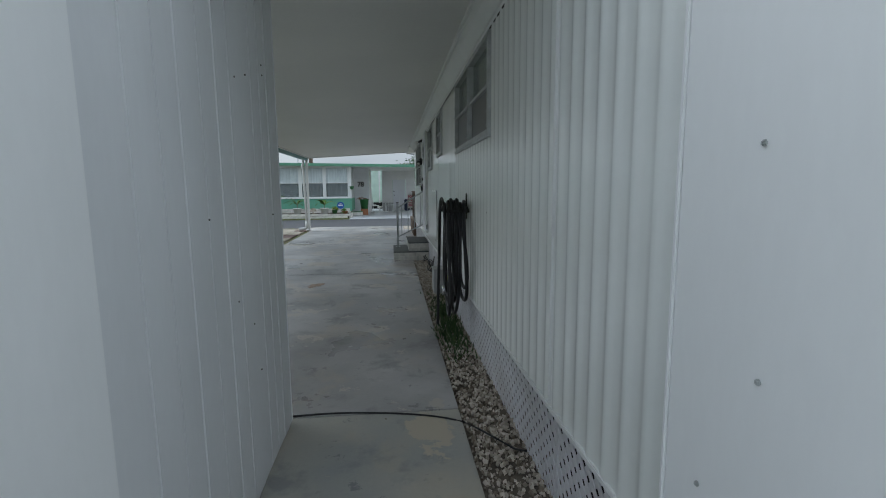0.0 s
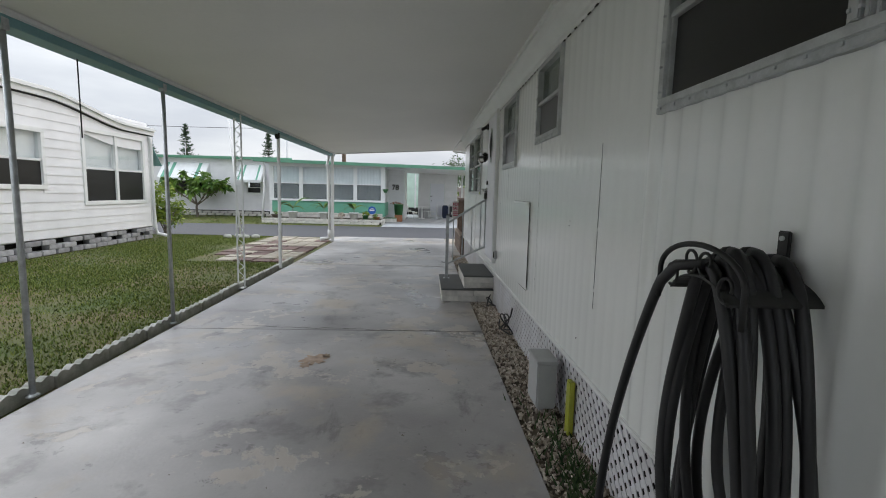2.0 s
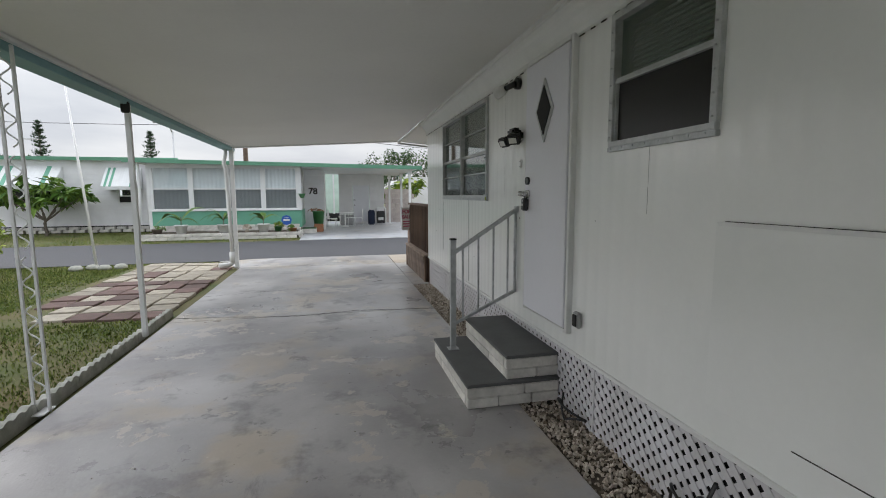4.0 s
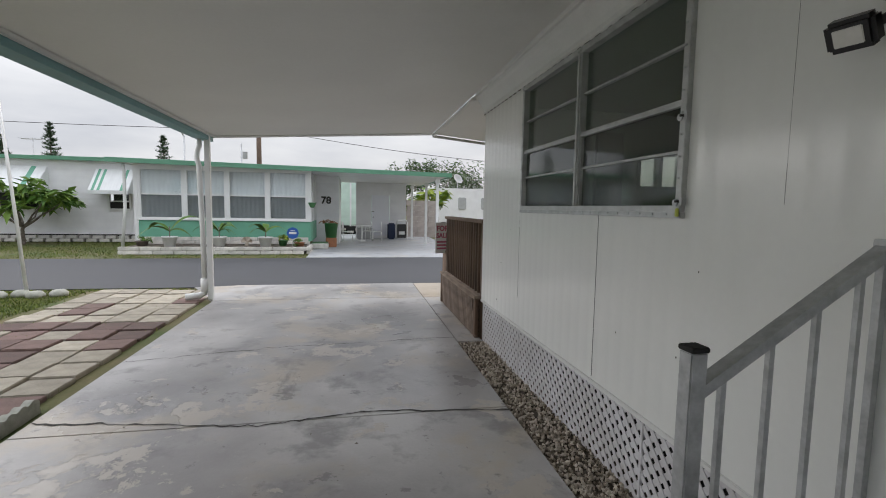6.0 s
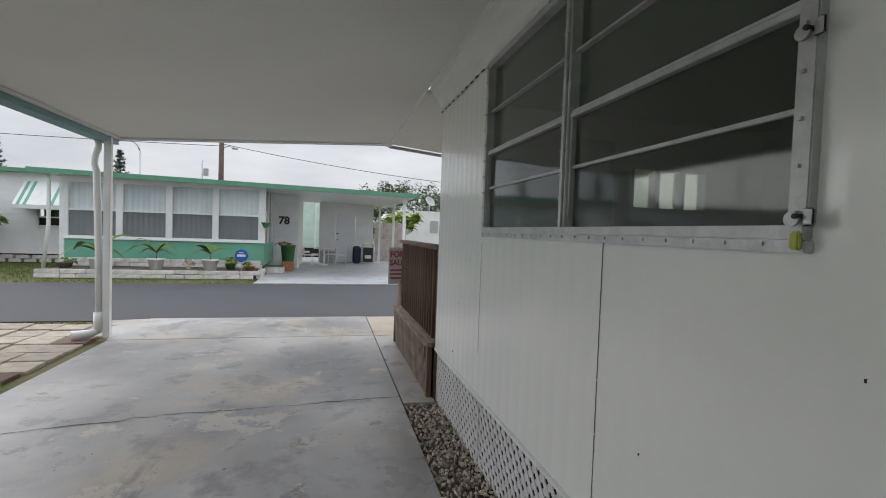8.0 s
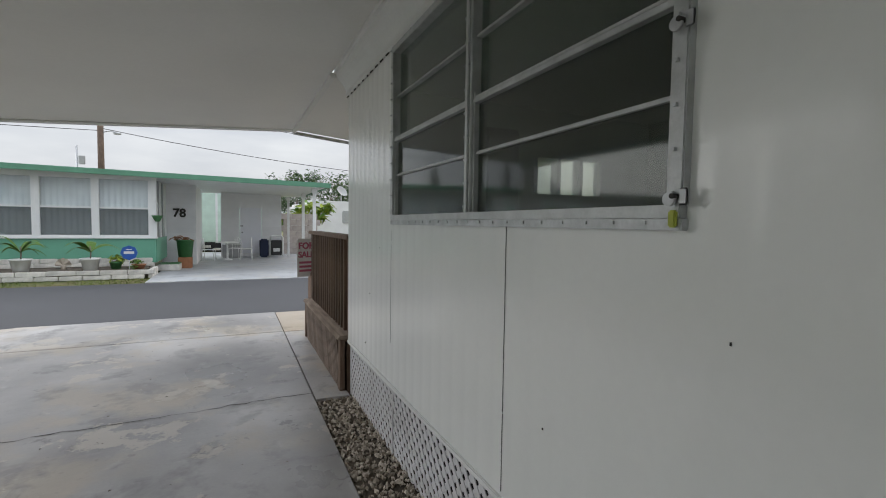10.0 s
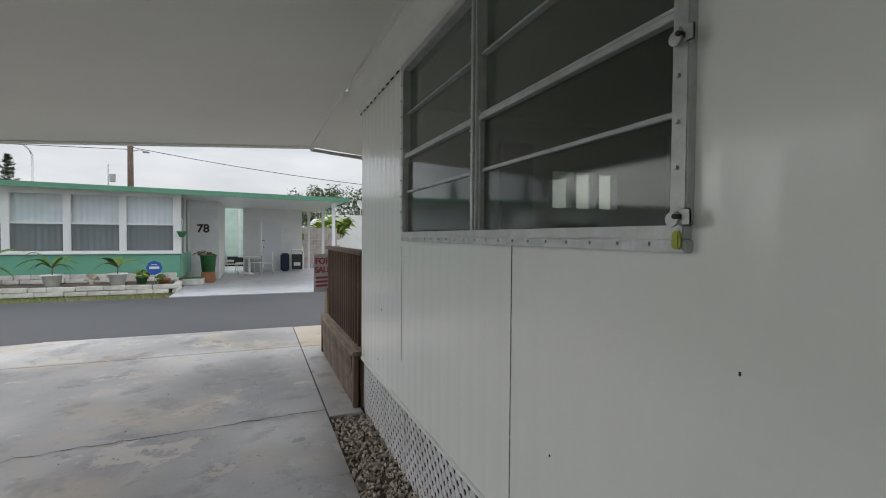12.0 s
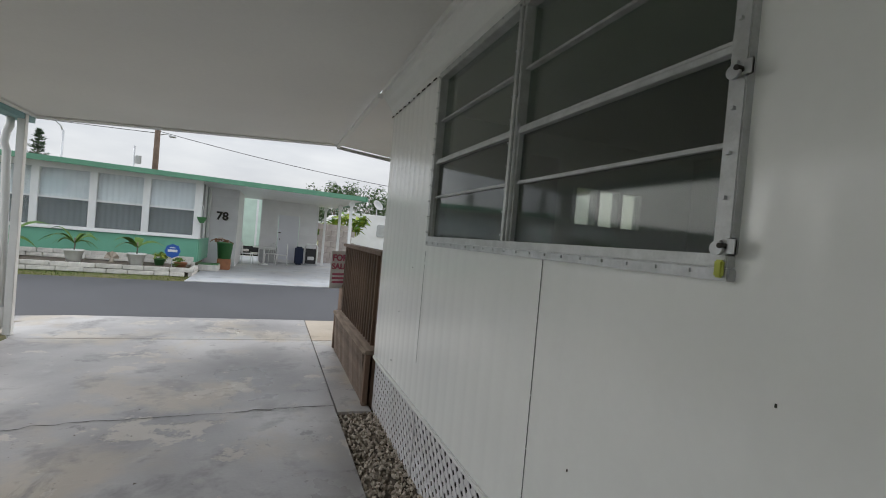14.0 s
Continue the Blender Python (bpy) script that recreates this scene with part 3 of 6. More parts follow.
def home_window(name, hole, columns, lites, label, pane_mats, blind=False):
    """Aluminium window in the home's wall: flange, mullions, rails, lites, rivets."""
    y0, y1, z0, z1 = hole
    w, h = y1 - y0, z1 - z0
    win = thing(name, label, "window", wall_pose(y1), kind="structure")
    f = 0.028
    for x0, x1, c0, c1 in ((-0.015, w + 0.015, z0 - 0.032, z0 - 0.004), (-0.01, w + 0.01, z0 - 0.003, z0 + f), (-0.015, w + 0.015, z1 - f, z1 + 0.012), (-0.015, f, z0 + f, z1 - f), (w - f, w + 0.015, z0 + f, z1 - f)):
        part("window_frame", box(x0, x1, -0.014, 0.07, c0, c1, 0.003), GALV if c1 < z0 else ALU, win)
    cw = w / columns
    for i in range(1, columns):
        for x0, x1, d0 in ((-0.03, -0.014, -0.012), (-0.012, 0.012, -0.02), (0.014, 0.03, -0.012)):
            part("mullion", box(cw * i + x0, cw * i + x1, d0, 0.07, z0 + f, z1 - f, 0.003), ALU, win)
    for c in range(columns):
        a = (f if c == 0 else cw * c + 0.03)
        b = (w - f if c == columns - 1 else cw * (c + 1) - 0.03)
        for k in range(lites):
            cuts = [0, 0.25, 0.47, 0.735, 1] if lites == 4 else [0, 0.5, 1]
            c0 = z0 + f + (h - 2 * f) * cuts[k]
            c1 = z0 + f + (h - 2 * f) * cuts[k + 1]
            lower = k < lites / 2
            part("pane", box(a, b, 0.02 if lower else 0.034, 0.024 if lower else 0.038, c0, c1), pane_mats[0 if lower else 1], win).visible_shadow = False
            if k:
                thick = 0.016 if k == lites // 2 else 0.007
                part("rail", box(a, b, -0.004 if thick > 0.01 else 0.008, 0.05, c0 - thick, c0 + thick * 0.1, 0.002), ALU, win)
                part("rail", box(a, b, 0.002 if thick > 0.01 else 0.012, 0.05, c0 + thick * 0.25, c0 + thick, 0.002), ALU, win)
        for x in (a, b - 0.012):
            part("stile", box(x, x + 0.012, 0.0, 0.05, z0 + f, (z0 + z1) / 2, 0.002), ALU, win)
        if blind:
            bm = bmesh.new()
            for k in range(int((h - 0.06) / 0.028)):
                z = z0 + 0.04 + k * 0.028
                q = [bm.verts.new(p) for p in ((a, 0.11, z), (b, 0.11, z), (b, 0.125, z + 0.024), (a, 0.125, z + 0.024))]
                bm.faces.new(q)
            part("blind", bm, BLIND, win, "pale horizontal blind behind the glass")
    bm = bmesh.new()
    k = 0.02
    while k < w:
        for z in (z0 - 0.014, z1 + 0.002):
            bx(bm, k, k + 0.009, -0.019, -0.012, z - 0.0045, z + 0.0045)
        k += 0.105
    z = z0 + 0.05
    while z < z1:
        for x in [0.004, w - 0.012] + [cw * i - 0.018 for i in range(1, columns)] + [cw * i + 0.012 for i in range(1, columns)]:
            bx(bm, x, x + 0.008, -0.023, -0.012, z, z + 0.008)
        z += 0.1
    part("rivet", bm, GALV, win, "dull rivets round the flange")
    return win


w1 = home_window("window_1", W1, 2, 4, "wide two-column aluminium awning window with dark lites", (SCREEN, GLASS))
home_window("window_2", W2, 1, 2, "narrow aluminium single-hung window with dark screen", (MESH, GLASS), True)
home_window("window_3", W3, 1, 2, "narrow aluminium single-hung window with dark screen", (MESH, GLASS), True)
home_window("window_4", W4, 2, 2, "wide aluminium window with blinds and dark screen", (MESH, GLASS), True)
for z in (1.6, 1.99):
    part("clip", box(2.118, 2.142, -0.026, -0.02, z - 0.004, z + 0.034, 0.003), GALV, w1, "small metal turn clip")
    part("clip_lever", rod(bmesh.new(), (2.1, -0.034, z + 0.01), (2.1, -0.026, z + 0.01), 0.016, 14), GALV, w1)
    part("clip_screw", rod(bmesh.new(), (2.112, -0.04, z + 0.016), (2.112, -0.018, z + 0.016), 0.006, 8), CRACK, w1)
part("sealant", box(2.09, 2.112, -0.024, -0.012, 1.545, 1.585, 0.004), SEALANT, w1, "yellow-green sealant smear")

# entrance door
d = thing("door_1", "closed flat white entrance door with a diamond light", "door", wall_pose(DOOR[1]), kind="structure")
dw = DOOR[1] - DOOR[0]
for x0, x1, z0, z1 in ((-0.03, 0.004, 0.6, 2.69), (dw - 0.004, dw + 0.03, 0.6, 2.69), (0.004, dw - 0.004, 2.66, 2.69), (0.004, dw - 0.004, 0.595, 0.622)):
    part("door_frame", box(x0, x1, -0.03, 0.05, z0, z1, 0.004), TRIM, d)
part("gasket", box(0.004, dw - 0.004, -0.012, 0.0, 0.622, 2.66), CRACK, d, "dark gap round the door")
leaf = part("door_leaf", box(0.012, dw - 0.012, -0.036, -0.013, 0.632, 2.65, 0.004), DOORP, d)
cx, cz = dw / 2, 2.25
for rad, y0, y1, mm, nm, lb in ((0.21, -0.048, -0.036, ALU, "diamond_frame", "aluminium diamond frame"), (0.165, -0.053, -0.047, SCREEN, "diamond_pane", "dark diamond glass")):
    bm = bmesh.new()
    a = [bm.verts.new((cx + rad * sx * 0.72, y0, cz + rad * sz * 1.15)) for sx, sz in ((0, -1), (1, 0), (0, 1), (-1, 0))]
    b = [bm.verts.new((v_.co.x, y1, v_.co.z)) for v_ in a]
    bm.faces.new(a)
    bm.faces.new(b[::-1])
    for i in range(4):
        bm.faces.new((a[i], b[i], b[(i + 1) % 4], a[(i + 1) % 4]))
    part(nm, bm, mm if nm == "diamond_frame" else DARK, leaf, lb)
for z, rr_, mm, nm in ((1.72, 0.033, BLACKP, "deadbolt"), (1.61, 0.034, CHROME, "rose")):
    bm = rod(bmesh.new(), (0.085, -0.036, z), (0.085, -0.056, z), rr_, 18)
    part(nm, bm, mm, d, "black round deadbolt" if nm == "deadbolt" else "chrome rose")
part("door_handle", tube([(0.085, -0.05, 1.61), (0.085, -0.085, 1.61), (0.075, -0.1, 1.612), (0.06, -0.105, 1.615)], 0.022, 12), CHROME, d, "chrome door knob")
lk = thing("key_lockbox", "black key lockbox hanging on the door knob", "lockbox", wall_pose(DOOR[1]))
part("case", box(0.045, 0.105, -0.085, -0.04, 1.47, 1.575, 0.008), BLACKP, lk)
part("shackle", tube([(0.06, -0.06, 1.57), (0.06, -0.06, 1.6), (0.075, -0.062, 1.628), (0.09, -0.06, 1.6), (0.09, -0.06, 1.57)], 0.005), CHROME, lk)
part("dial", box(0.06, 0.09, -0.089, -0.084, 1.51, 1.53, 0.002), GREYBOX, lk)
part("emblem", box(0.068, 0.078, -0.088, -0.084, 1.545, 1.56, 0.002), POT, lk)

# floodlight, upper lamp, plate, outlet
fl = thing("security_light", "black twin-head security floodlight on the wall", "wall light", pose(WX - 0.012, 10.09, -0.035, 0, 0, -90))
part("base", box(-0.06, 0.06, -0.05, 0.012, 2.12, 2.21, 0.02), BLACKP, fl)
part("hood", box(-0.075, 0.075, -0.1, -0.02, 2.17, 2.225, 0.018), BLACKP, fl)
for x, t_ in ((-0.13, -15), (0.1, -45)):
    head = part("lamp_head", box(-0.06, 0.06, -0.03, 0.03, -0.045, 0.045, 0.012), BLACKP, fl)
    head.matrix_basis = pose(x, -0.1, 2.12, 30, 0, -t_)
    part("lens", box(-0.036, 0.036, -0.034, -0.029, -0.026, 0.024, 0.002), LENS, head, "clear faceted lens")
    part("arm", rod(bmesh.new(), (x * 0.9, -0.08, 2.13), (x * 0.3, -0.04, 2.16), 0.014), BLACKP, fl)
ul = thing("porch_light", "black porch spot lamp with a pale head above the door", "wall light", wall_pose(10.2))
part("bracket", rod(bmesh.new(), (0.06, 0.01, 2.59), (0.06, -0.03, 2.59), 0.05, 16), BLACKP, ul)
part("arm", rod(bmesh.new(), (0.06, -0.03, 2.59), (-0.03, -0.09, 2.565), 0.025), BLACKP, ul)
part("head", rod(bmesh.new(), (-0.03, -0.09, 2.565), (-0.13, -0.14, 2.54), 0.035, 14, 0.055), TRIM, ul)
pl = thing("wall_plate", "small white metal plate screwed to the wall", "plate", wall_pose(10.07))
part("plate", box(-0.014, 0.014, -0.006, 0.004, 1.84, 1.92, 0.003), TRIM, pl)
for z in (1.855, 1.9):
    part("screw", rod(bmesh.new(), (0, -0.006, z), (0, -0.009, z), 0.005), CRACK, pl)
ol = thing("outdoor_outlet", "grey outdoor electric outlet with its cover", "outlet", wall_pose(8.98))
part("cover", box(-0.035, 0.035, -0.03, 0.006, 0.68, 0.79, 0.008), GREYBOX, ol)
part("flap", box(-0.028, 0.028, -0.038, -0.029, 0.69, 0.775, 0.005), DARK, ol)

# hatch in the siding
ha = thing("access_hatch", "flush white access hatch in the siding", "hatch", wall_pose(HATCH[1]))
hw = HATCH[1] - HATCH[0]
part("panel", box(0.0, hw, -0.002, 0.01, HATCH[2], HATCH[3], 0.002), SIDING, ha)
part("hinge_strip", box(0.02, hw, -0.012, -0.001, HATCH[3] - 0.012, HATCH[3] + 0.006, 0.002), TRIM, ha)
part("gap", box(0.05, hw, -0.0035, -0.001, HATCH[3] + 0.006, HATCH[3] + 0.009), CRACK, ha, "dark gap")
part("gap", box(hw, hw + 0.0035, -0.003, 0.004, HATCH[2] + 0.02, HATCH[3]), CRACK, ha, "dark gap")
part("gap", box(hw * 0.55, hw, -0.0035, 0.002, HATCH[2] - 0.003, HATCH[2] + 0.001), CRACK, ha, "dark gap")
part("catch", box(hw - 0.03, hw + 0.005, -0.016, -0.001, HATCH[3] - 0.05, HATCH[3] - 0.012, 0.003), TRIM, ha)

# lattice skirt
def lattice(y0, y1, z1=0.468, x=0.585):
    p = thing("lattice_panel", "white vinyl lattice skirt panel under the home", "lattice", group="lattice skirting")
    bm = bmesh.new()
    step, w, t_ = 0.086, 0.034, 0.003
    L, Hh = y1 - y0, z1 + 0.03
    for k, dx in ((0, 0.0), (1, t_)):
        s = -Hh
        while s < L:
            a0, b0 = s, s + Hh
            lo, hi = max(a0, 0), min(b0, L)
            if hi - lo > 0.02:
                za, zb = (lo - s), (hi - s)
                if k:
                    ya, yb = y1 - lo, y1 - hi
                else:
                    ya, yb = y0 + lo, y0 + hi
                sgn = -1 if k else 1
                hwid = w * 0.707
                q = [bm.verts.new((x + dx, ya - hwid * 0.5 * sgn, -0.03 + za + hwid * 0.5)), bm.verts.new((x + dx, ya + hwid * 0.5 * sgn, -0.03 + za - hwid * 0.5)),
                     bm.verts.new((x + dx, yb + hwid * 0.5 * sgn, -0.03 + zb - hwid * 0.5)), bm.verts.new((x + dx, yb - hwid * 0.5 * sgn, -0.03 + zb + hwid * 0.5))]
                q2 = [bm.verts.new(v_.co + Vector((t_ + 0.001, 0, 0))) for v_ in q]
                bm.faces.new(q)
                bm.faces.new(q2[::-1])
                for i in range(4):
                    bm.faces.new((q[i], q[(i + 1) % 4], q2[(i + 1) % 4], q2[i]))
            s += step
    part("slats", bm, LATT, p)
    part("edge_strip", box(x - 0.004, x + 0.012, y1 - 0.012, y1 + 0.012, -0.03, z1, 0.003), LATT, p)
    return p


LATT = mat("white_vinyl_lattice", (0.68, 0.68, 0.71), 0.5, 0, 0.06, 3, 50, 0.05, (0.56, 0.55, 0.56))
y = 0.62
for y1 in (1.5, 3.94, 6.38, 8.82, 11.26, 13.2, END):
    lattice(y, y1)
    y = y1
# Solid box: the unlit crawl space is put into its near-black colour.
solid("crawl_space_shade", box(0.72, 4.3, -0.9, END, -0.1, 0.45), DARK, "solid near-black box painted as shade behind the lattice", "void", kind="structure")

# ---- steps and handrail ----
st = thing("entrance_steps", "two white split-block steps with grey painted treads", "steps")
part("lower_tread", box(-0.17, 0.585, 9.3, 10.5, 0.165, 0.19, 0.006), TREAD, st)
part("upper_tread", box(0.15, 0.585, 9.33, 10.5, 0.355, 0.38, 0.006), TREAD, st)
part("core", box(-0.12, 0.575, 9.36, 10.44, -0.02, 0.165), BLOCK, st)
part("upper_core", box(0.2, 0.575, 9.38, 10.44, 0.19, 0.355), BLOCK, st)
for z0, z1, x_f, y_f in ((0.0, 0.082, -0.16, 9.31), (0.086, 0.164, -0.165, 9.305), (0.192, 0.27, 0.16, 9.345), (0.274, 0.354, 0.155, 9.34)):
    edges = [x_f, x_f + 0.25, x_f + 0.52, 0.585] if z0 < 0.05 or 0.19 < z0 < 0.2 else [x_f, 0.3 if x_f < 0 else 0.585, 0.585]
    for a, b in zip(edges, edges[1:]):
        if b - a > 0.05:
            part("block", box(a, b - 0.006, y_f, y_f + 0.06, z0, z1, 0.006), STONE, st)
    ys = [y_f + 0.062, 9.78, 10.2, 10.49] if z0 in (0.0, 0.192) else [y_f + 0.062, 9.95, 10.49]
    for a, b in zip(ys, ys[1:]):
        part("block", box(x_f, x_f + 0.06, a, b - 0.006, z0, z1, 0.006), STONE, st)

hr = thing("handrail", "grey metal handrail beside the entrance steps", "railing")
RY = 10.15
part("post", box(-0.085, -0.035, RY - 0.025, RY + 0.025, 0.19, 1.2, 0.004), GALV, hr)
part("post_cap", box(-0.088, -0.032, RY - 0.028, RY + 0.028, 1.2, 1.215, 0.003), DARK, hr, "black post cap")
part("base_plate", box(-0.11, -0.01, RY - 0.045, RY + 0.045, 0.19, 0.198, 0.002), GALV, hr)
part("top_rail", bar(bmesh.new(), (-0.06, RY, 1.08), (0.545, RY, 1.47), 0.045, 0.03), GALV, hr)
part("bottom_rail", bar(bmesh.new(), (-0.06, RY, 0.42), (0.545, RY, 0.71), 0.028, 0.025), GALV, hr)
for x, thick in ((0.033, 0.016), (0.18, 0.016), (0.325, 0.016), (0.465, 0.016), (0.538, 0.022)):
    part("baluster", bar(bmesh.new(), (x, RY, 0.42 + (x + 0.06) * 0.48), (x, RY, 1.08 + (x + 0.06) * 0.645), thick, thick), GALV, hr)
part("wall_bracket", box(0.535, 0.556, RY - 0.03, RY + 0.03, 1.44, 1.5, 0.003), GALV, hr)

# ---- hose on its hanger ----
hg = thing("hose_hanger", "black iron scroll hose hanger on the siding", "hose hanger")
HY, HZ = 3.96, 1.34
bm = bmesh.new()
rows = []
for a in np.linspace(0.55, math.pi - 0.55, 14):
    y_, z_ = HY + 0.15 * math.cos(a), HZ - 0.1 + 0.11 * math.sin(a)
    rows.append([bm.verts.new(p) for p in ((0.3, y_, z_), (0.548, y_, z_), (0.548, y_, z_ - 0.007), (0.3, y_, z_ - 0.007))])
for a, b in zip(rows, rows[1:]):
    for k in range(4):
        bm.faces.new((a[k], a[(k + 1) % 4], b[(k + 1) % 4], b[k]))
bm.faces.new(rows[0])
bm.faces.new(rows[-1][::-1])
part("saddle", bm, IRON, hg)
part("back_bar", box(0.538, 0.549, HY - 0.005, HY + 0.035, HZ - 0.12, 1.47, 0.003), IRON, hg)
part("bolt", rod(bmesh.new(), (0.532, HY + 0.015, 1.45), (0.54, HY + 0.015, 1.45), 0.007, 8), GALV, hg)
part("hoop", tube([(0.3, HY + 0.19, HZ - 0.09), (0.3, HY + 0.19, HZ)] + [(0.3, HY + 0.19 * math.cos(a), HZ + 0.09 * math.sin(a)) for a in np.linspace(0.1, math.pi - 0.1, 18)] + [(0.3, HY - 0.19, HZ), (0.3, HY - 0.19, HZ - 0.09)], 0.008), IRON, hg)
for s_, off in ((-1, 0.03), (1, 0.03), (1, 0.12), (-1, 0.12)):
    part("scroll", tube([(0.3, HY + s_ * (off + 0.026 * math.cos(a)), HZ + (0.05 if off < 0.1 else 0.0) + 0.026 * math.sin(a) - 0.003 * a) for a in np.linspace(-0.6, 5.2, 20)], 0.0045, 6), IRON, hg)
ho = thing("garden_hose", "black rubber garden hose hung in long open loops", "hose")
hr_ = random.Random(3)
for i in range(8):
    xc = 0.325 + 0.026 * i
    half = hr_.uniform(0.17, 0.25)
    bot = hr_.uniform(0.36, 0.56) if i not in (2, 5) else 0.28
    top = HZ + 0.035 + 0.018 * (i % 3)
    lean, twist = hr_.uniform(-0.05, 0.08), hr_.choice((0, 0, 0.12, -0.12))
    pts = []
    for a in np.linspace(0, math.tau, 57):
        u = 0.5 - 0.5 * math.cos(a)
        side = math.sin(a)
        wide = half * math.copysign(abs(side) ** 0.75, side) * (0.62 + 0.5 * u)
        pts.append((xc + 0.012 * math.sin(2 * a + i) - 0.05 * u * (i % 3 - 1) * 0.6, HY + wide + lean * u + twist * math.sin(math.pi * u) * 0.5 * (1 - abs(side)), top - (top - bot) * u))
    part("coil", tube(pts, 0.0165, 9), RUBBER, ho)
tail = [(0.31, HY - 0.02, HZ + 0.04), (0.3, HY + 0.1, HZ + 0.02)]
for u in np.linspace(0, 1, 36):
    tail.append((0.3 + 0.015 * math.sin(u * 3), HY + 0.18 + 0.38 * math.sin(min(1, u * 1.15) * 1.57) - 0.1 * max(0, u - 0.8), 1.3 - 1.29 * u ** 1.1))
part("tail", tube(tail, 0.0165, 9), RUBBER, ho)
part("coupling", rod(bmesh.new(), (0.33, HY + 0.12, 0.44), (0.33, HY + 0.13, 0.54), 0.02, 12), CHROME, ho, "pale metal hose coupling")
vs, fs = [], []
gr = random.Random(8)
for _ in range(600):
    x, y_ = gr.gauss(0.43, 0.07), gr.choice((gr.gauss(4.15, 0.35), gr.gauss(5.0, 0.5)))
    a, hgt = gr.uniform(0, 6.3), gr.uniform(0.02, 0.1)
    k = len(vs)
    vs += [(x - 0.008, y_, -0.02), (x + 0.008, y_, -0.02), (x + 0.05 * math.cos(a), y_ + 0.05 * math.sin(a), hgt)]
    fs.append((k, k + 1, k + 2))
loose("weeds", vs, fs, FARLEAF, "small dark weeds under the hose", "weeds")

# utility box, lime post, stray wires
ub = thing("utility_box", "grey electric pedestal box in the gravel", "utility box")
part("case", box(0.38, 0.52, 5.85, 6.12, 0.05, 0.38, 0.01), GREYBOX, ub)
part("lid", box(0.37, 0.53, 5.84, 6.13, 0.38, 0.4, 0.006), GREYBOX, ub)
part("stake", box(0.43, 0.46, 5.96, 6.0, -0.05, 0.05), GALV, ub)
part("post", box(0.54, 0.575, 5.62, 5.7, -0.03, 0.34, 0.006), LIME, ub, "lime green marker")
wi = thing("loose_cable", "loose black cable curled by the lattice", "cable")
for k, (yy, sz) in enumerate(((7.75, 0.17), (7.9, 0.12), (9.0, 0.16))):
    part("loop", tube([(0.5 + 0.05 * math.sin(2 * a + k), yy + sz * math.cos(a), 0.02 + (0.14 + 0.1 * math.sin(a + k)) * abs(math.sin(a * 0.7))) for a in np.linspace(0, 5.4, 24)], 0.008, 6), RUBBER, wi)
part("riser", tube([(0.56, 7.75, 0.3), (0.55, 7.78, 0.2), (0.5, 7.8, 0.12), (0.45, 7.9, 0.02)], 0.01, 6), RUBBER, wi)
solid("extension_cord", tube([(-0.9 + 1.15 * u, 2.52 + 0.012 * math.sin(u * 7) - 0.22 * u ** 4, 0.007) for u in np.linspace(0, 1, 24)] + [(0.33, 2.2, 0.012), (0.42, 2.05, 0.02), (0.5, 1.95, 0.01), (0.56, 1.9, 0.02)], 0.006, 6), RUBBER, "black cord lying across the slab", "cord")

# ---- shed ----
sh = thing("wall_west", "white grooved panel wall of the storage shed", "wall", kind="structure")
SX, SY = -0.862, 2.44
bm = bmesh.new()
edges = [0.595, 0.8, 0.97, 1.12, 1.3, 1.46, 1.62, 1.8, 1.95, 2.1, 2.24, 2.36, SY]
for a, b in zip(edges, edges[1:]):
    bx(bm, SX - 0.05, SX + hr_.uniform(-0.002, 0.002), a + 0.002, b - 0.002, 0.015, 2.8, 0.0025)
part("board", bm, SHED, sh)
part("core", box(SX - 0.12, SX - 0.006, 0.595, SY - 0.004, 0.01, 2.82), TRIM, sh)
part("corner_strip", box(SX - 0.06, SX + 0.004, SY - 0.002, SY + 0.012, 0.015, 2.8, 0.005), SHED, sh)
part("near_panel", box(SX - 0.05, SX + 0.016, -0.9, 0.59, 0.01, 2.8, 0.005), PANEL, sh)
bm = bmesh.new()
for _ in range(9):
    y_, z_ = hr_.uniform(0.7, 2.4), hr_.uniform(0.3, 2.2)
    rod(bm, (SX - 0.01, y_, z_), (SX + 0.005, y_, z_), 0.004, 8)
part("nail_head", bm, CRACK, sh)
bm = bmesh.new()
bx(bm, -3.2, SX - 0.12, SY - 0.1, SY, 0.01, 2.7)
bx(bm, -3.2, -3.1, -0.9, SY - 0.1, 0.01, 2.7)
bx(bm, -3.2, SX - 0.05, -0.9, -0.8, 0.01, 2.7)
solid("wall_shed", bm, SHED, "white walls of the storage shed", "wall", kind="structure")

solid("roof_shed", box(-3.25, SX - 0.02, -0.95, 0.96, 2.81, 2.87), TRIM, "flat white roof of the storage shed", "roof", kind="structure")

# ---- carport roof ----
bm = bmesh.new()
ZL, ZR = 2.68, 2.9
ys = [0.64] + [0.64 + 0.3 * k for k in range(1, 57)] + [17.5]
def slab_quad(bm, x0, x1, y0, y1, za, zb, t_):
    v_ = [bm.verts.new(p) for p in ((x0, y0, za), (x1, y0, zb), (x1, y1, zb), (x0, y1, za), (x0, y0, za + t_), (x1, y0, zb + t_), (x1, y1, zb + t_), (x0, y1, za + t_))]
    for q in ((0, 3, 2, 1), (4, 5, 6, 7), (0, 1, 5, 4), (1, 2, 6, 5), (2, 3, 7, 6), (3, 0, 4, 7)):
        bm.faces.new([v_[i] for i in q])
slab_quad(bm, -3.36, 0.44, 1.0, 17.5, ZL, ZR, 0.07)
solid("ceiling", bm, CEILING, "smooth white underside of the carport roof", "ceiling", kind="structure")
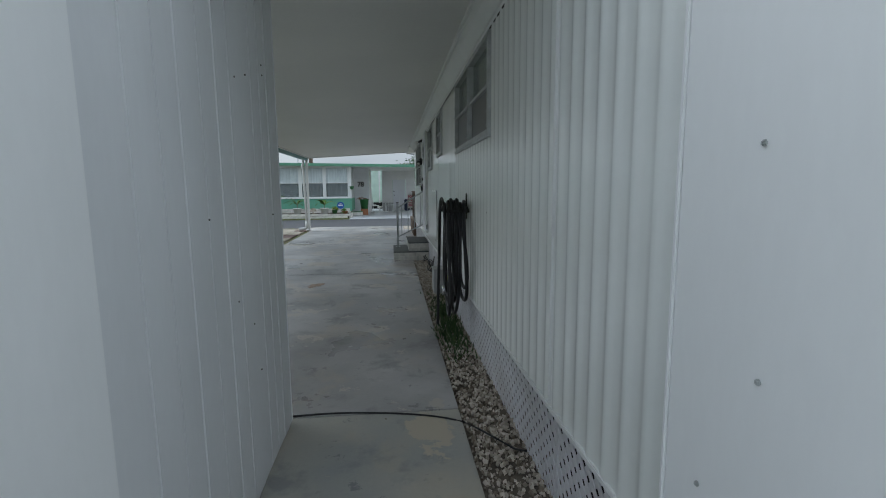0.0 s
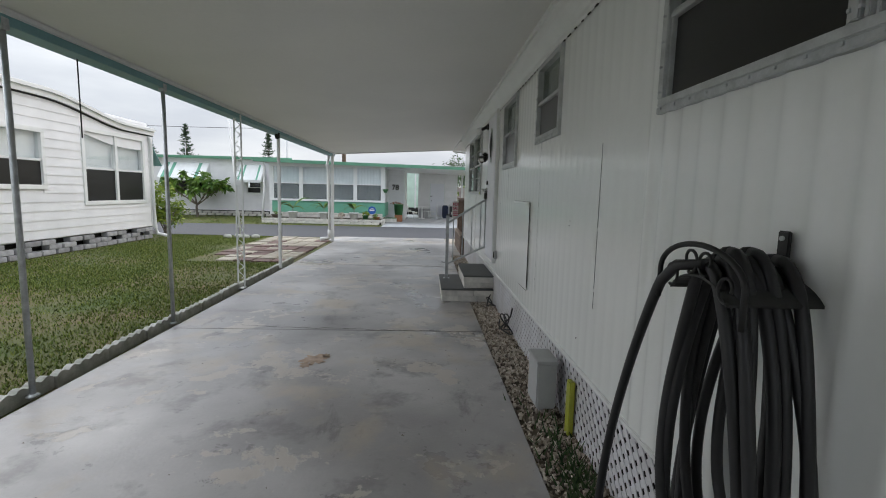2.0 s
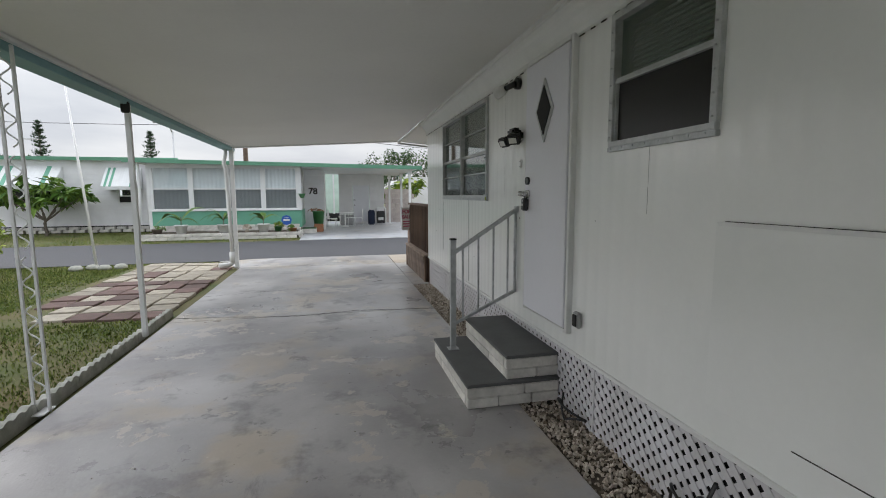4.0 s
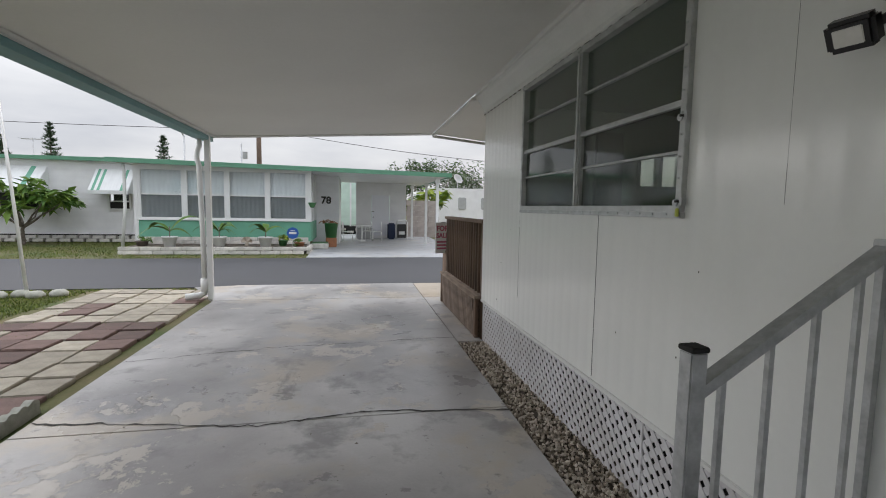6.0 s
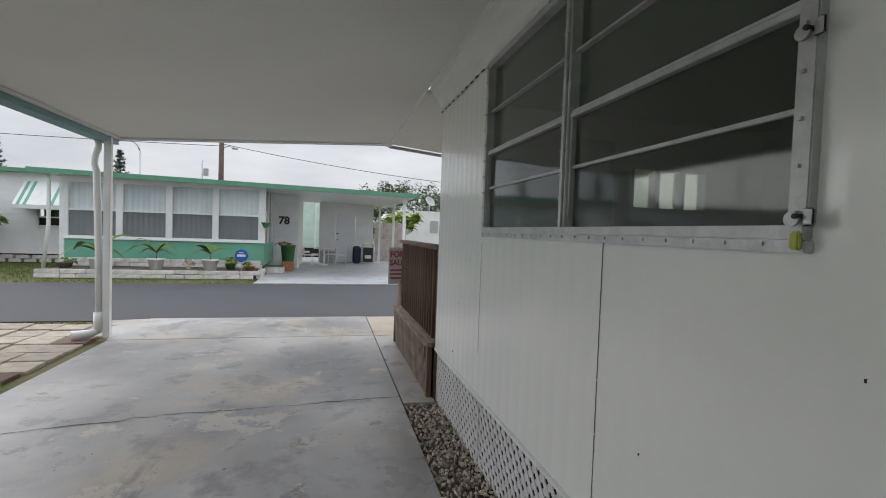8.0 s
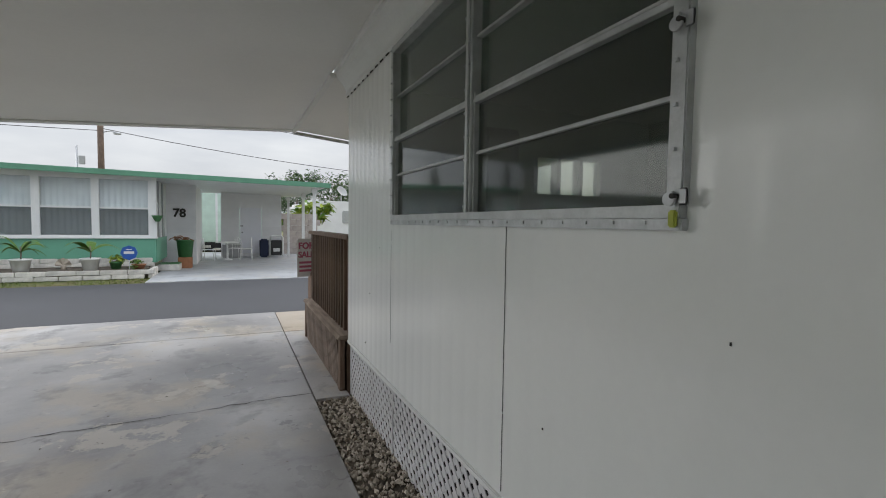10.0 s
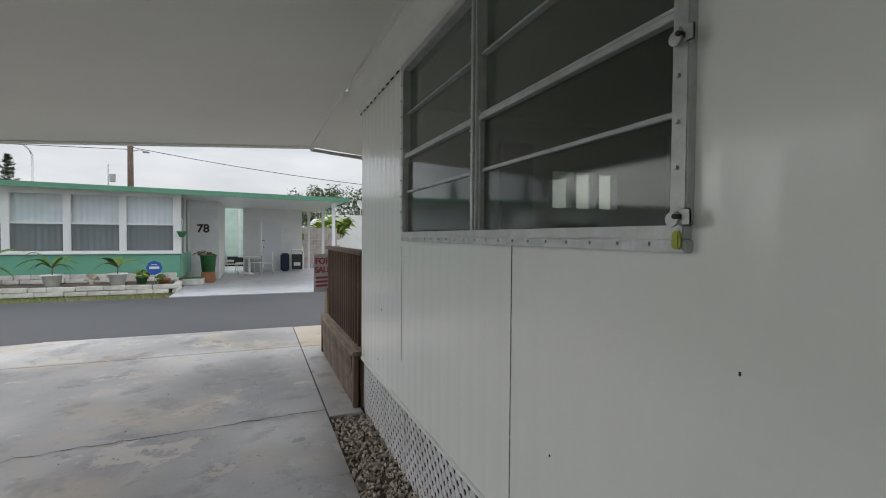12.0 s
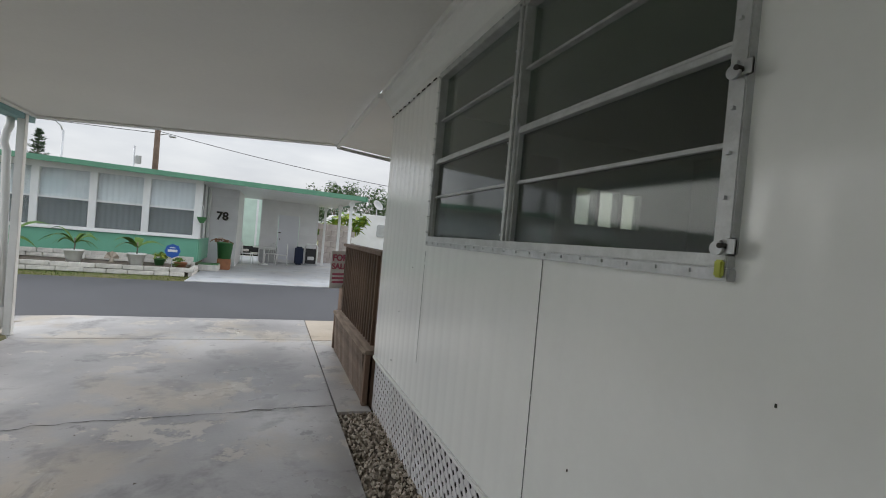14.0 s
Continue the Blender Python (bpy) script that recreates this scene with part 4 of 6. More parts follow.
gu = thing("trim", "teal painted gutter beam along the carport edge", "gutter", kind="structure")
part("beam", box(-3.36, -3.245, 1.0, 17.5, 2.595, 2.676, 0.004), TEAL, gu)
part("gutter", box(-3.47, -3.362, 0.98, 17.56, 2.61, 2.8, 0.008), TEAL, gu)
part("inner_lip", box(-3.24, -3.19, 1.0, 17.4, 2.655, 2.686, 0.004), TRIM, gu, "white inner lip")
fe = thing("trim", "white metal front edge of the carport roof", "fascia", kind="structure")
bm = bmesh.new()
slab_quad(bm, -3.36, 0.44, 17.503, 17.56, ZL - 0.02, ZR - 0.02, 0.12)
part("fascia", bm, TRIM, fe)
bm = bmesh.new()
slab_quad(bm, -3.3, 0.44, 17.42, 17.5, ZL - 0.02, ZR - 0.02, 0.018)
part("lip", bm, TRIM, fe)
da = thing("deck_awning", "white sloping awning panel over the deck", "awning")
bm = bmesh.new()
slab_quad(bm, 0.45, 4.2, END + 0.02, 17.3, 2.86, 2.5, 0.04)
part("panel", bm, CEILING, da)
part("edge_bar", bar(bmesh.new(), (0.42, 17.33, 2.83), (4.2, 17.33, 2.47), 0.05, 0.04), ALU, da)
part("side_bar", box(0.4, 0.45, END + 0.04, 17.3, 2.82, 2.86, 0.004), TRIM, da)
part("post", box(4.1, 4.16, 17.2, 17.26, -0.04, 2.48), TRIM, da)


def round_post(y, lean=0.0):
    p = thing("carport_post", "slender galvanised pipe post of the carport", "post", pose(-3.27, y, 0), group="carport posts")
    part("pipe", rod(bmesh.new(), (lean, 0, 0), (0, 0, 2.64), 0.021, 12), GALV, p)
    part("foot", lathe([(0.045, 0), (0.045, 0.006), (0.024, 0.02)], 12), GALV, p)
    part("clamp", box(-0.03, 0.03, -0.03, 0.03, 2.56, 2.64, 0.004), GALV, p)
    return p


for yy in (6.12, 8.03):
    round_post(yy)
lp = thing("carport_post", "open white wrought-iron lattice post with scrolls", "post", pose(-3.27, 10.02, 0), group="carport posts")
for dy in (-0.05, 0.05):
    part("upright", box(dy - 0.01, dy + 0.01, -0.01, 0.01, 0, 2.64, 0.002), TRIM, lp)
for k in range(7):
    z0 = 0.15 + k * 0.36
    part("scroll", tube([(0.034 * math.sin(a * 2), 0, z0 + 0.3 * a / 6.28) for a in np.linspace(0, 6.28, 18)], 0.006, 6), TRIM, lp)
part("foot", box(-0.05, 0.05, -0.08, 0.08, 0, 0.008), TRIM, lp)
ep = thing("carport_post", "white square carport post with a dark bracket", "post", pose(-3.26, 11.95, 0), group="carport posts")
part("tube", box(-0.026, 0.026, -0.026, 0.026, 0, 2.6, 0.004), TRIM, ep)
part("bracket", box(-0.05, 0.04, -0.045, -0.03, 2.5, 2.62, 0.01), DARK, ep, "dark clip under the beam")
fp = thing("carport_post", "white square corner post of the carport", "post", pose(-3.28, 17.28, 0), group="carport posts")
part("tube", box(-0.04, 0.04, -0.04, 0.04, 0, 2.66, 0.005), TRIM, fp)
ds = thing("downspout", "white plastic downspout with a bent outlet", "downspout", pose(-3.28, 17.28, 0))
part("pipe", tube([(-0.12, 0, 2.64), (-0.12, 0, 2.5), (-0.15, 0, 2.42), (-0.16, -0.01, 2.3), (-0.13, -0.01, 2.2), (-0.1, -0.01, 1.2), (-0.09, -0.01, 0.3)], 0.042, 12), TRIM, ds)
part("coupler", rod(bmesh.new(), (-0.09, -0.01, 0.1), (-0.09, -0.01, 0.34), 0.062, 14), TRIM, ds)
part("outlet", tube([(-0.09, -0.01, 0.18), (-0.1, -0.02, 0.1), (-0.17, -0.05, 0.06), (-0.36, -0.12, 0.055)], 0.055, 14), TRIM, ds)

# scalloped edging
se = thing("lawn_edging", "grey scalloped concrete edging along the slab", "edging")
bm = bmesh.new()
n = 24
pts = []
L = 0.6
for i in range(n + 1):
    u = i / n
    pts.append((u * L, 0.05 + 0.028 * abs(math.sin(u * math.pi * 5))))
top0 = [bm.verts.new((-0.03, y_, z_)) for y_, z_ in pts]
top1 = [bm.verts.new((0.03, y_, z_)) for y_, z_ in pts]
bot0 = [bm.verts.new((-0.03, y_, -0.08)) for y_, z_ in pts]
bot1 = [bm.verts.new((0.03, y_, -0.08)) for y_, z_ in pts]
for i in range(n):
    bm.faces.new((top0[i], top0[i + 1], top1[i + 1], top1[i]))
    bm.faces.new((bot0[i], bot0[i + 1], top0[i + 1], top0[i]))
    bm.faces.new((top1[i], top1[i + 1], bot1[i + 1], bot1[i]))
bm.faces.new((bot0[0], top0[0], top1[0], bot1[0]))
bm.faces.new((bot0[-1], bot1[-1], top1[-1], top0[-1]))
edge_mesh = mesh_of("edging_block", bm, EDGING)
for i in range(17):
    o = new("edging_block", edge_mesh)
    o.parent = se
    o.matrix_basis = pose(-3.33 + r.uniform(-0.008, 0.008), 2.75 + 0.605 * i, r.uniform(-0.012, 0.006), r.uniform(-1, 1), r.uniform(-3, 3), r.uniform(-1, 1))

# ---- pavers ----
pv = thing("paver_patio", "patchwork of red and cream concrete pavers set in turf", "paving", kind="structure")
rp = random.Random(21)
paver = {}
for key, mm in (("r", RED), ("c", CREAM)):
    paver[key] = mesh_of("paver", box(-0.19, 0.19, -0.19, 0.19, -0.08, 0.0, 0.008), mm)
for i in range(5):
    for j in range(14):
        y_ = 13.1 + 0.41 * j + 0.05 * i
        if y_ > 18.4 or (j < 2 and i > 3):
            continue
        red = rp.random() < (0.55 if j < 7 else 0.06)
        o = new("paver", paver["r" if red else "c"])
        o.parent = pv
        o.matrix_basis = pose(-3.6 - 0.41 * i + rp.uniform(-0.01, 0.01), y_, -0.012 + rp.uniform(-0.012, 0.008), rp.uniform(-1, 1), rp.uniform(-1, 1), rp.uniform(-2, 2))

# ---- grass ----
def grass(name, boxes, per_m2, height, label, seed, skip=()):
    g = np.random.default_rng(seed)
    pts = []
    for x0, x1, y0, y1 in boxes:
        n_ = int((x1 - x0) * (y1 - y0) * per_m2)
        p = np.column_stack([g.uniform(x0, x1, n_), g.uniform(y0, y1, n_)])
        patch = np.sin(p[:, 0] * 1.7 + 1.3 * np.sin(p[:, 1] * 0.9)) + np.sin(p[:, 1] * 1.9 + p[:, 0])
        p = p[g.uniform(-2.2, 2.0, n_) < patch + 1.0]
        for a0, a1, b0, b1 in skip:
            p = p[~((p[:, 0] > a0) & (p[:, 0] < a1) & (p[:, 1] > b0) & (p[:, 1] < b1))]
        pts.append(p)
    p = np.concatenate(pts)
    n_ = len(p)
    a, hgt, lean = g.uniform(0, math.tau, n_), height * g.uniform(0.35, 1.25, n_), g.uniform(0.2, 1.1, n_)
    w = 0.006 + 0.006 * g.random(n_)
    dx, dy = np.cos(a), np.sin(a)
    v0 = np.column_stack([p[:, 0] - dy * w, p[:, 1] + dx * w, np.full(n_, -0.055)])
    v1 = np.column_stack([p[:, 0] + dy * w, p[:, 1] - dx * w, np.full(n_, -0.055)])
    v2 = np.column_stack([p[:, 0] + dx * hgt * lean, p[:, 1] + dy * hgt * lean, -0.05 + hgt])
    vs_ = np.stack([v0, v1, v2], 1).reshape(-1, 3)
    me = bpy.data.meshes.new(name)
    me.from_pydata(vs_.tolist(), [], np.arange(3 * n_).reshape(-1, 3).tolist())
    me.materials.append(GRASS)
    return tagged(new(name, me), label, "grass", "", "stuff")


grass("lawn_grass", [(-8.7, -3.37, 4.0, 18.6)], 2200, 0.034, "patchy green and straw-coloured lawn", 3, [(-5.65, -3.3, 12.9, 18.4)])
grass("lawn_grass", [(-5.65, -3.4, 12.9, 18.6)], 160, 0.04, "grass tufts between the pavers", 4)
grass("lawn_grass", [(-18, -2.4, 23.75, 25.0), (-20, -8.1, 25.0, 30.0), (-20, -8.7, 16.5, 18.6)], 380, 0.05, "green verge across the lane", 5)
grass("lawn_grass", [(2.4, 5.0, 27.0, 34.0)], 150, 0.06, "green strip beside the far drive", 6)

# ---- deck in front of the home ----
dk = thing("wooden_deck", "weathered brown wooden deck with slatted skirt", "deck")
DX, DY0, DY1 = 0.6, END + 0.05, 16.75
part("platform", box(DX + 0.02, 4.0, DY0, DY1, 0.46, 0.52), WOODTOP, dk)
for k in range(3):
    part("edge_board", box(DX - 0.125 + 0.006 * k, DX + 0.02 + 0.003 * k, DY0 + 0.004 * k, DY1, 0.5 + 0.012 * k - 0.03, 0.5 + 0.012 * (k + 1) - 0.03, 0.003), WOODTOP, dk)
slat = mesh_of("skirt_slat", bar(bmesh.new(), (0, -0.12, -0.47), (0, 0.12, 0.0), 0.016, 0.042), SKIRTWOOD)
yy = DY0 + 0.13
while yy < DY1 - 0.1:
    o = new("skirt_slat", slat)
    o.parent = dk
    o.matrix_basis = pose(DX - 0.09, yy, 0.47)
    yy += 0.066
part("corner_post", box(DX - 0.105, DX + 0.0, DY0, DY0 + 0.08, -0.05, 0.468, 0.004), WOOD, dk)
part("corner_post", box(DX - 0.105, DX + 0.0, DY1 - 0.08, DY1, -0.05, 0.468, 0.004), WOOD, dk)
# Near-black sheet paints the under-deck shade seen between the slats.
part("skirt_shade", box(DX - 0.06, DX - 0.04, DY0, DY1, -0.05, 0.46), DARK, dk)
rl = thing("deck_railing", "brown stained wooden deck railing with square balusters", "railing")
part("cap_rail", box(DX - 0.05, DX + 0.09, DY0 - 0.02, DY1 + 0.02, 1.39, 1.43, 0.005), WOOD, rl)
part("bottom_rail", box(DX, DX + 0.04, DY0 + 0.08, DY1 - 0.08, 0.57, 0.61, 0.003), WOOD, rl)
for y_ in (DY0, DY1 - 0.09):
    part("post", box(DX - 0.02, DX + 0.07, y_, y_ + 0.09, 0.515, 1.39, 0.005), WOOD, rl)
bal = mesh_of("baluster", box(-0.018, 0.018, -0.018, 0.018, 0.52, 1.39, 0.003), WOOD)
k = DY0 + 0.17
while k < DY1 - 0.13:
    o = new("baluster", bal)
    o.parent = rl
    o.matrix_basis = pose(DX - 0.02, k, 0)
    k += 0.125
part("gate_stub", box(DX - 0.02, DX + 0.05, DY1 + 0.02, DY1 + 0.3, 0.3, 0.85, 0.004), WOOD, rl)
sg = thing("for_sale_sign", "white FOR SALE sign with faded red letters on the rail", "sign", pose(DX - 0.08, DY1 + 0.06, 1.06, 0, 0, 20))
part("board", box(-0.13, 0.13, -0.004, 0.004, -0.26, 0.26, 0.002), POT, sg)
text_mesh("lettering", "FOR", 0.12, PINKINK, pose(0, -0.006, 0.16, 90, 0, 0), sg)
text_mesh("lettering", "SALE", 0.11, PINKINK, pose(0, -0.006, 0.04, 90, 0, 0), sg)
for k in range(3):
    part("small_print", box(-0.1, 0.1, -0.007, -0.003, -0.08 - 0.055 * k, -0.05 - 0.055 * k), PINKINK, sg)


# ---- generic far windows and siding ----
def clapboards(parent, u0, u1, z0, z1, step, holes, place, material, lap=0.018):
    """Lapped boards round openings; place(u0, u1, z0, z1, lap) gives a bmesh."""
    z = z0
    while z < z1 - 0.02:
        zt = min(z + step, z1)
        u = u0
        for h in sorted(h for h in holes if h[2] < zt - 0.03 and h[3] > z + 0.03):
            if h[0] > u + 0.02:
                part("plank", place(u, h[0], z, zt, lap), material, parent)
            u = max(u, h[1])
        if u1 > u + 0.02:
            part("plank", place(u, u1, z, zt, lap), material, parent)
        z += step


def lap_board(axis, face, sign):
    """A board whose lower edge stands proud of the wall's face."""
    def make(u0, u1, z0, z1, lap):
        bm_ = bmesh.new()
        prof_ = ((face, z0), (face + sign * lap, z0), (face + sign * 0.004, z1 + 0.004), (face, z1 + 0.004))
        ring = [[bm_.verts.new((d_, u, z) if axis == "x" else (u, d_, z)) for d_, z in prof_] for u in (u0, u1)]
        for i in range(4):
            bm_.faces.new((ring[0][i], ring[0][(i + 1) % 4], ring[1][(i + 1) % 4], ring[1][i]))
        bm_.faces.new(ring[0])
        bm_.faces.new(ring[1][::-1])
        return bm_
    return make


def sash(name, w, h, at, label, columns=1, split=0.5, lower=None, upper=None, curtain=True, border=0.07):
    """A framed window with an upper and a lower light in each column, drawn curtains behind."""
    win = thing(name, label, "window", at, kind="structure")
    for x0, x1, z0, z1 in ((-border, w + border, -border, 0.02), (-border, w + border, h - 0.02, h + border), (-border, 0.02, 0.02, h - 0.02), (w - 0.02, w + border, 0.02, h - 0.02)):
        part("window_frame", box(x0, x1, -0.045, 0.06, z0, z1, 0.006), TRIM, win)
    cw_ = w / columns
    for i in range(1, columns):
        part("mullion", box(cw_ * i - 0.05, cw_ * i + 0.05, -0.04, 0.06, 0.02, h - 0.02, 0.006), TRIM, win)
    for i in range(columns):
        a = 0.02 if i == 0 else cw_ * i + 0.05
        b = w - 0.02 if i == columns - 1 else cw_ * (i + 1) - 0.05
        part("rail", box(a, b, -0.02, 0.05, h * split - 0.025, h * split + 0.025, 0.004), TRIM, win)
        for z0, z1 in ((0.02, h * split - 0.025), (h * split + 0.025, h - 0.02)):
            part("pane", box(a, b, 0.02, 0.025, z0, z1), CLEAR, win).visible_shadow = False
        if lower:
            part("screen", box(a, b, 0.006, 0.009, 0.02, h * split - 0.025), lower, win, "dark insect screen").visible_shadow = False
        if curtain:
            bm_ = bmesh.new()
            n_ = max(8, int((b - a) / 0.03))
            col = [(bm_.verts.new((a + (b - a) * j / n_, 0.1 + 0.012 * math.sin(j * 1.3) + 0.006 * math.sin(j * 3.7), 0.02)), bm_.verts.new((a + (b - a) * j / n_, 0.1 + 0.012 * math.sin(j * 1.3 + 0.4), h - 0.02))) for j in range(n_ + 1)]
            for p_, q_ in zip(col, col[1:]):
                bm_.faces.new((p_[0], q_[0], q_[1], p_[1])).smooth = True
            part("curtain", bm_, CURTAIN, win, "drawn white curtain")
        # No room is built: this sheet's dark colour gives the indoor dimness.
        part("backing", box(a, b, 0.3, 0.32, 0, h), DARK, win, "near-black sheet painted as a dim room")
    return win


FLYSCREEN = glass_mat("grey_flyscreen", (0.86, 0.87, 0.89), 0.3, veil_share=0.12)

# ---- neighbour's home across the lawn ----
NX = -8.8
nb = thing("neighbour_home", "white clapboard mobile home on a grey block foundation", "house")
holes = [(11.05, 13.35, 1.5, 2.66), (14.62, 17.0, 1.12, 2.86), (6.6, 8.6, 1.5, 2.66)]
part("wall", box(NX - 0.3, NX - 0.12, 3.0, 17.35, 0.3, 3.2), CLAP, nb)
bm = bmesh.new()
for a, b, z0, z1 in bands(3.0, 17.3, 0.34, 3.12, holes):
    bx(bm, NX - 0.12, NX, a, b, z0, z1)
part("wall_face", bm, CLAP, nb)
clapboards(nb, 3.0, 17.3, 0.34, 3.4, 0.2, holes, lap_board("x", NX + 0.002, 1), CLAP)
bm = bmesh.new()
bx(bm, -14, NX - 0.3, 17.2, 17.35, 0.3, 3.2)
bx(bm, -14, NX - 0.3, 3.0, 3.15, 0.3, 3.2)
bx(bm, -14.1, -13.9, 3.0, 17.35, 0.3, 3.2)
part("far_wall", bm, CLAP, nb)
part("corner_board", box(NX - 0.1, NX + 0.03, 17.302, 17.4, 0.3, 3.12, 0.006), TRIM, nb)


def fascia_height(y):
    """The roof edge runs level, then dips in a slow curve towards the street end."""
    u = min(1, max(0, (y - 13.4) / 2.9))
    return 3.5 - 0.36 * (u * u * (3 - 2 * u))


for nm, z_lo, z_hi, x0, x1, mm in (("fascia", -0.02, 0.1, NX - 0.05, NX + 0.1, TRIM), ("drip_edge", -0.05, -0.02, NX - 0.02, NX + 0.06, DARK), ("roof_edge", 0.1, 0.17, NX - 0.2, NX + 0.16, TRIM), ("roof", 0.17, 0.2, -14.2, NX + 0.1, TRIM), ("gable_fill", -0.5, -0.02, NX - 0.12, NX - 0.004, CLAP)):
    bm = bmesh.new()
    rows = []
    for y_ in np.linspace(2.9, 17.5, 60):
        f = fascia_height(y_) - 0.06
        rows.append([bm.verts.new(p) for p in ((x0, y_, f + z_lo), (x1, y_, f + z_lo), (x1, y_, f + z_hi), (x0, y_, f + z_hi))])
    for a, b in zip(rows, rows[1:]):
        for i in range(4):
            bm.faces.new((a[i], a[(i + 1) % 4], b[(i + 1) % 4], b[i]))
    bm.faces.new(rows[0])
    bm.faces.new(rows[-1][::-1])
    part(nm, bm, mm, nb)
part("downspout", tube([(NX + 0.1, 17.3, 3.0), (NX + 0.06, 17.36, 2.8), (NX + 0.05, 17.4, 1.2), (NX + 0.07, 17.4, 0.3), (NX + 0.12, 17.42, 0.1), (NX + 0.4, 17.46, 0.03)], 0.05, 10), TRIM, nb)
rb = random.Random(2)
blk = mesh_of("block", box(-0.09, 0.09, -0.19, 0.19, -0.055, 0.055, 0.012), BLOCK)
for row in range(3):
    for k in range(28):
        if row and (k + row) % 3 == 0:
            continue
        o = new("block", blk)
        o.parent = nb
        o.matrix_basis = pose(NX - 0.06 + rb.uniform(-0.02, 0.02), 5.8 + 0.42 * k + 0.2 * (row % 2), 0.02 + 0.115 * row, rb.uniform(-1, 1), rb.uniform(-2, 2), rb.uniform(-3, 3))
# Near-black fill paints the shade under the floor, behind the blocks.
part("crawl_space_shade", box(-13.5, NX - 0.2, 3.2, 17.2, -0.1, 0.3), DARK, nb)
for a, b, z0, z1 in holes:
    sash("window_6", b - a, z1 - z0, pose(NX, a, z0, 0, 0, 90), "white double window with dark glass and grey screens", 2, 0.48, MESH, curtain=False, border=0.08)
aw = thing("awning", "small teal and white metal awning at the home's street end", "awning")
bm = bmesh.new()
slab_quad(bm, NX - 1.2, NX + 0.02, 17.4, 18.0, 2.9, 2.9, 0.02)
for v_ in bm.verts:
    v_.co.z -= (v_.co.y - 17.4) * 1.2
part("panel", bm, TEAL, aw)


# ---- leaves ----
def leaf_cloud(name, centre, radii, count, size, material, seed, parent, label="", hollow=0.35, droop=0.3):
    g = random.Random(seed)
    vs_, fs_ = [], []
    lobes = [(Vector((g.gauss(0, 0.5), g.gauss(0, 0.5), g.gauss(0, 0.45))), g.uniform(0.28, 0.6)) for _ in range(max(5, count // 90))]
    for _ in range(count):
        c_, rad = g.choice(lobes)
        d_ = Vector((g.gauss(0, 1), g.gauss(0, 1), g.gauss(0, 1))).normalized() * rad * g.uniform(hollow, 1)
        p = c_ + d_
        p = Vector((centre[0] + p.x * radii[0], centre[1] + p.y * radii[1], centre[2] + p.z * radii[2]))
        q = Euler((g.uniform(-0.9, 0.9) - droop, g.uniform(-0.9, 0.9), g.uniform(0, 6.28))).to_quaternion()
        s_ = size * g.uniform(0.6, 1.3)
        k_ = len(vs_)
        for a in ((0, -0.15 * s_, 0), (0.22 * s_, 0.35 * s_, 0.05 * s_), (0, s_, -0.12 * s_), (-0.22 * s_, 0.35 * s_, 0.05 * s_)):
            vs_.append(tuple(p + q @ Vector(a)))
        fs_.append((k_, k_ + 1, k_ + 2, k_ + 3))
    return loose(name, vs_, fs_, material, label, parent=parent)


def limb(parent, a, b, r0, r1, seed, name="limb"):
    g = random.Random(seed)
    a, b = Vector(a), Vector(b)
    bm_ = bmesh.new()
    prev, pr = a, r0
    for i in range(1, 6):
        u = i / 5
        p = a.lerp(b, u) + Vector((g.gauss(0, 0.02), g.gauss(0, 0.02), 0)) * (1 if i < 5 else 0)
        rr_ = r0 + (r1 - r0) * u
        rod(bm_, prev, p, pr, 8, rr_)
        prev, pr = p, rr_
    return part(name, bm_, BARK, parent)


tr = thing("small_tree", "small spreading tree with long drooping green leaves", "tree", pose(-12.85, 28.6, -0.05))
limb(tr, (0, 0, 0), (0.05, 0, 0.7), 0.07, 0.05, 1, "trunk")
tg = random.Random(9)
for i in range(9):
    a = i * 0.7
    tip = (1.5 * math.cos(a), 0.9 * math.sin(a), 1.45 + 0.6 * tg.random())
    limb(tr, (0.05, 0, 0.65), tip, 0.04, 0.012, 20 + i)
    leaf_cloud("foliage", (tip[0], tip[1], tip[2] + 0.02), (0.42, 0.42, 0.26), 60, 0.4, LEAF, 40 + i, tr)
leaf_cloud("foliage", (0, 0, 2.05), (0.7, 0.6, 0.3), 70, 0.4, LEAF, 60, tr)
bu = thing("shrub", "bright yellow-green leafy shrub at the home's corner", "shrub", pose(-8.75, 18.0, -0.05))
for i in range(5):
    limb(bu, (0, 0, 0), (0.35 * math.cos(i * 1.3), 0.3 * math.sin(i * 1.3), 0.9 + 0.1 * i), 0.025, 0.008, 70 + i)
leaf_cloud("leaves", (0, 0, 0.75), (0.62, 0.5, 0.75), 1500, 0.14, BUSHLEAF, 80, bu)

# ---- house across the lane ----
HY_ = 26.2
hs = thing("house_78", "long low white house with a green base and glazed porch", "house")
part("green_wall", box(-8.05, -2.47, HY_, HY_ + 0.12, 0.3, 1.0), MINT, hs, "mint green painted base")
part("porch_side", box(-2.56, -2.45, HY_ + 0.1, 28.6, 0.3, 1.0), MINT, hs)
part("sill", box(-8.1, -2.42, HY_ - 0.05, HY_ + 0.14, 1.0, 1.05, 0.008), TRIM, hs)
part("header", box(-8.1, -2.42, HY_ - 0.02, HY_ + 0.12, 2.72, 2.86, 0.008), TRIM, hs)
part("corner_post", box(-8.12, -8.0, HY_ - 0.03, HY_ + 0.1, 0.3, 2.72, 0.008), TRIM, hs)
part("corner_post", box(-2.55, -2.43, HY_ - 0.03, HY_ + 0.1, 1.05, 2.72, 0.008), TRIM, hs)
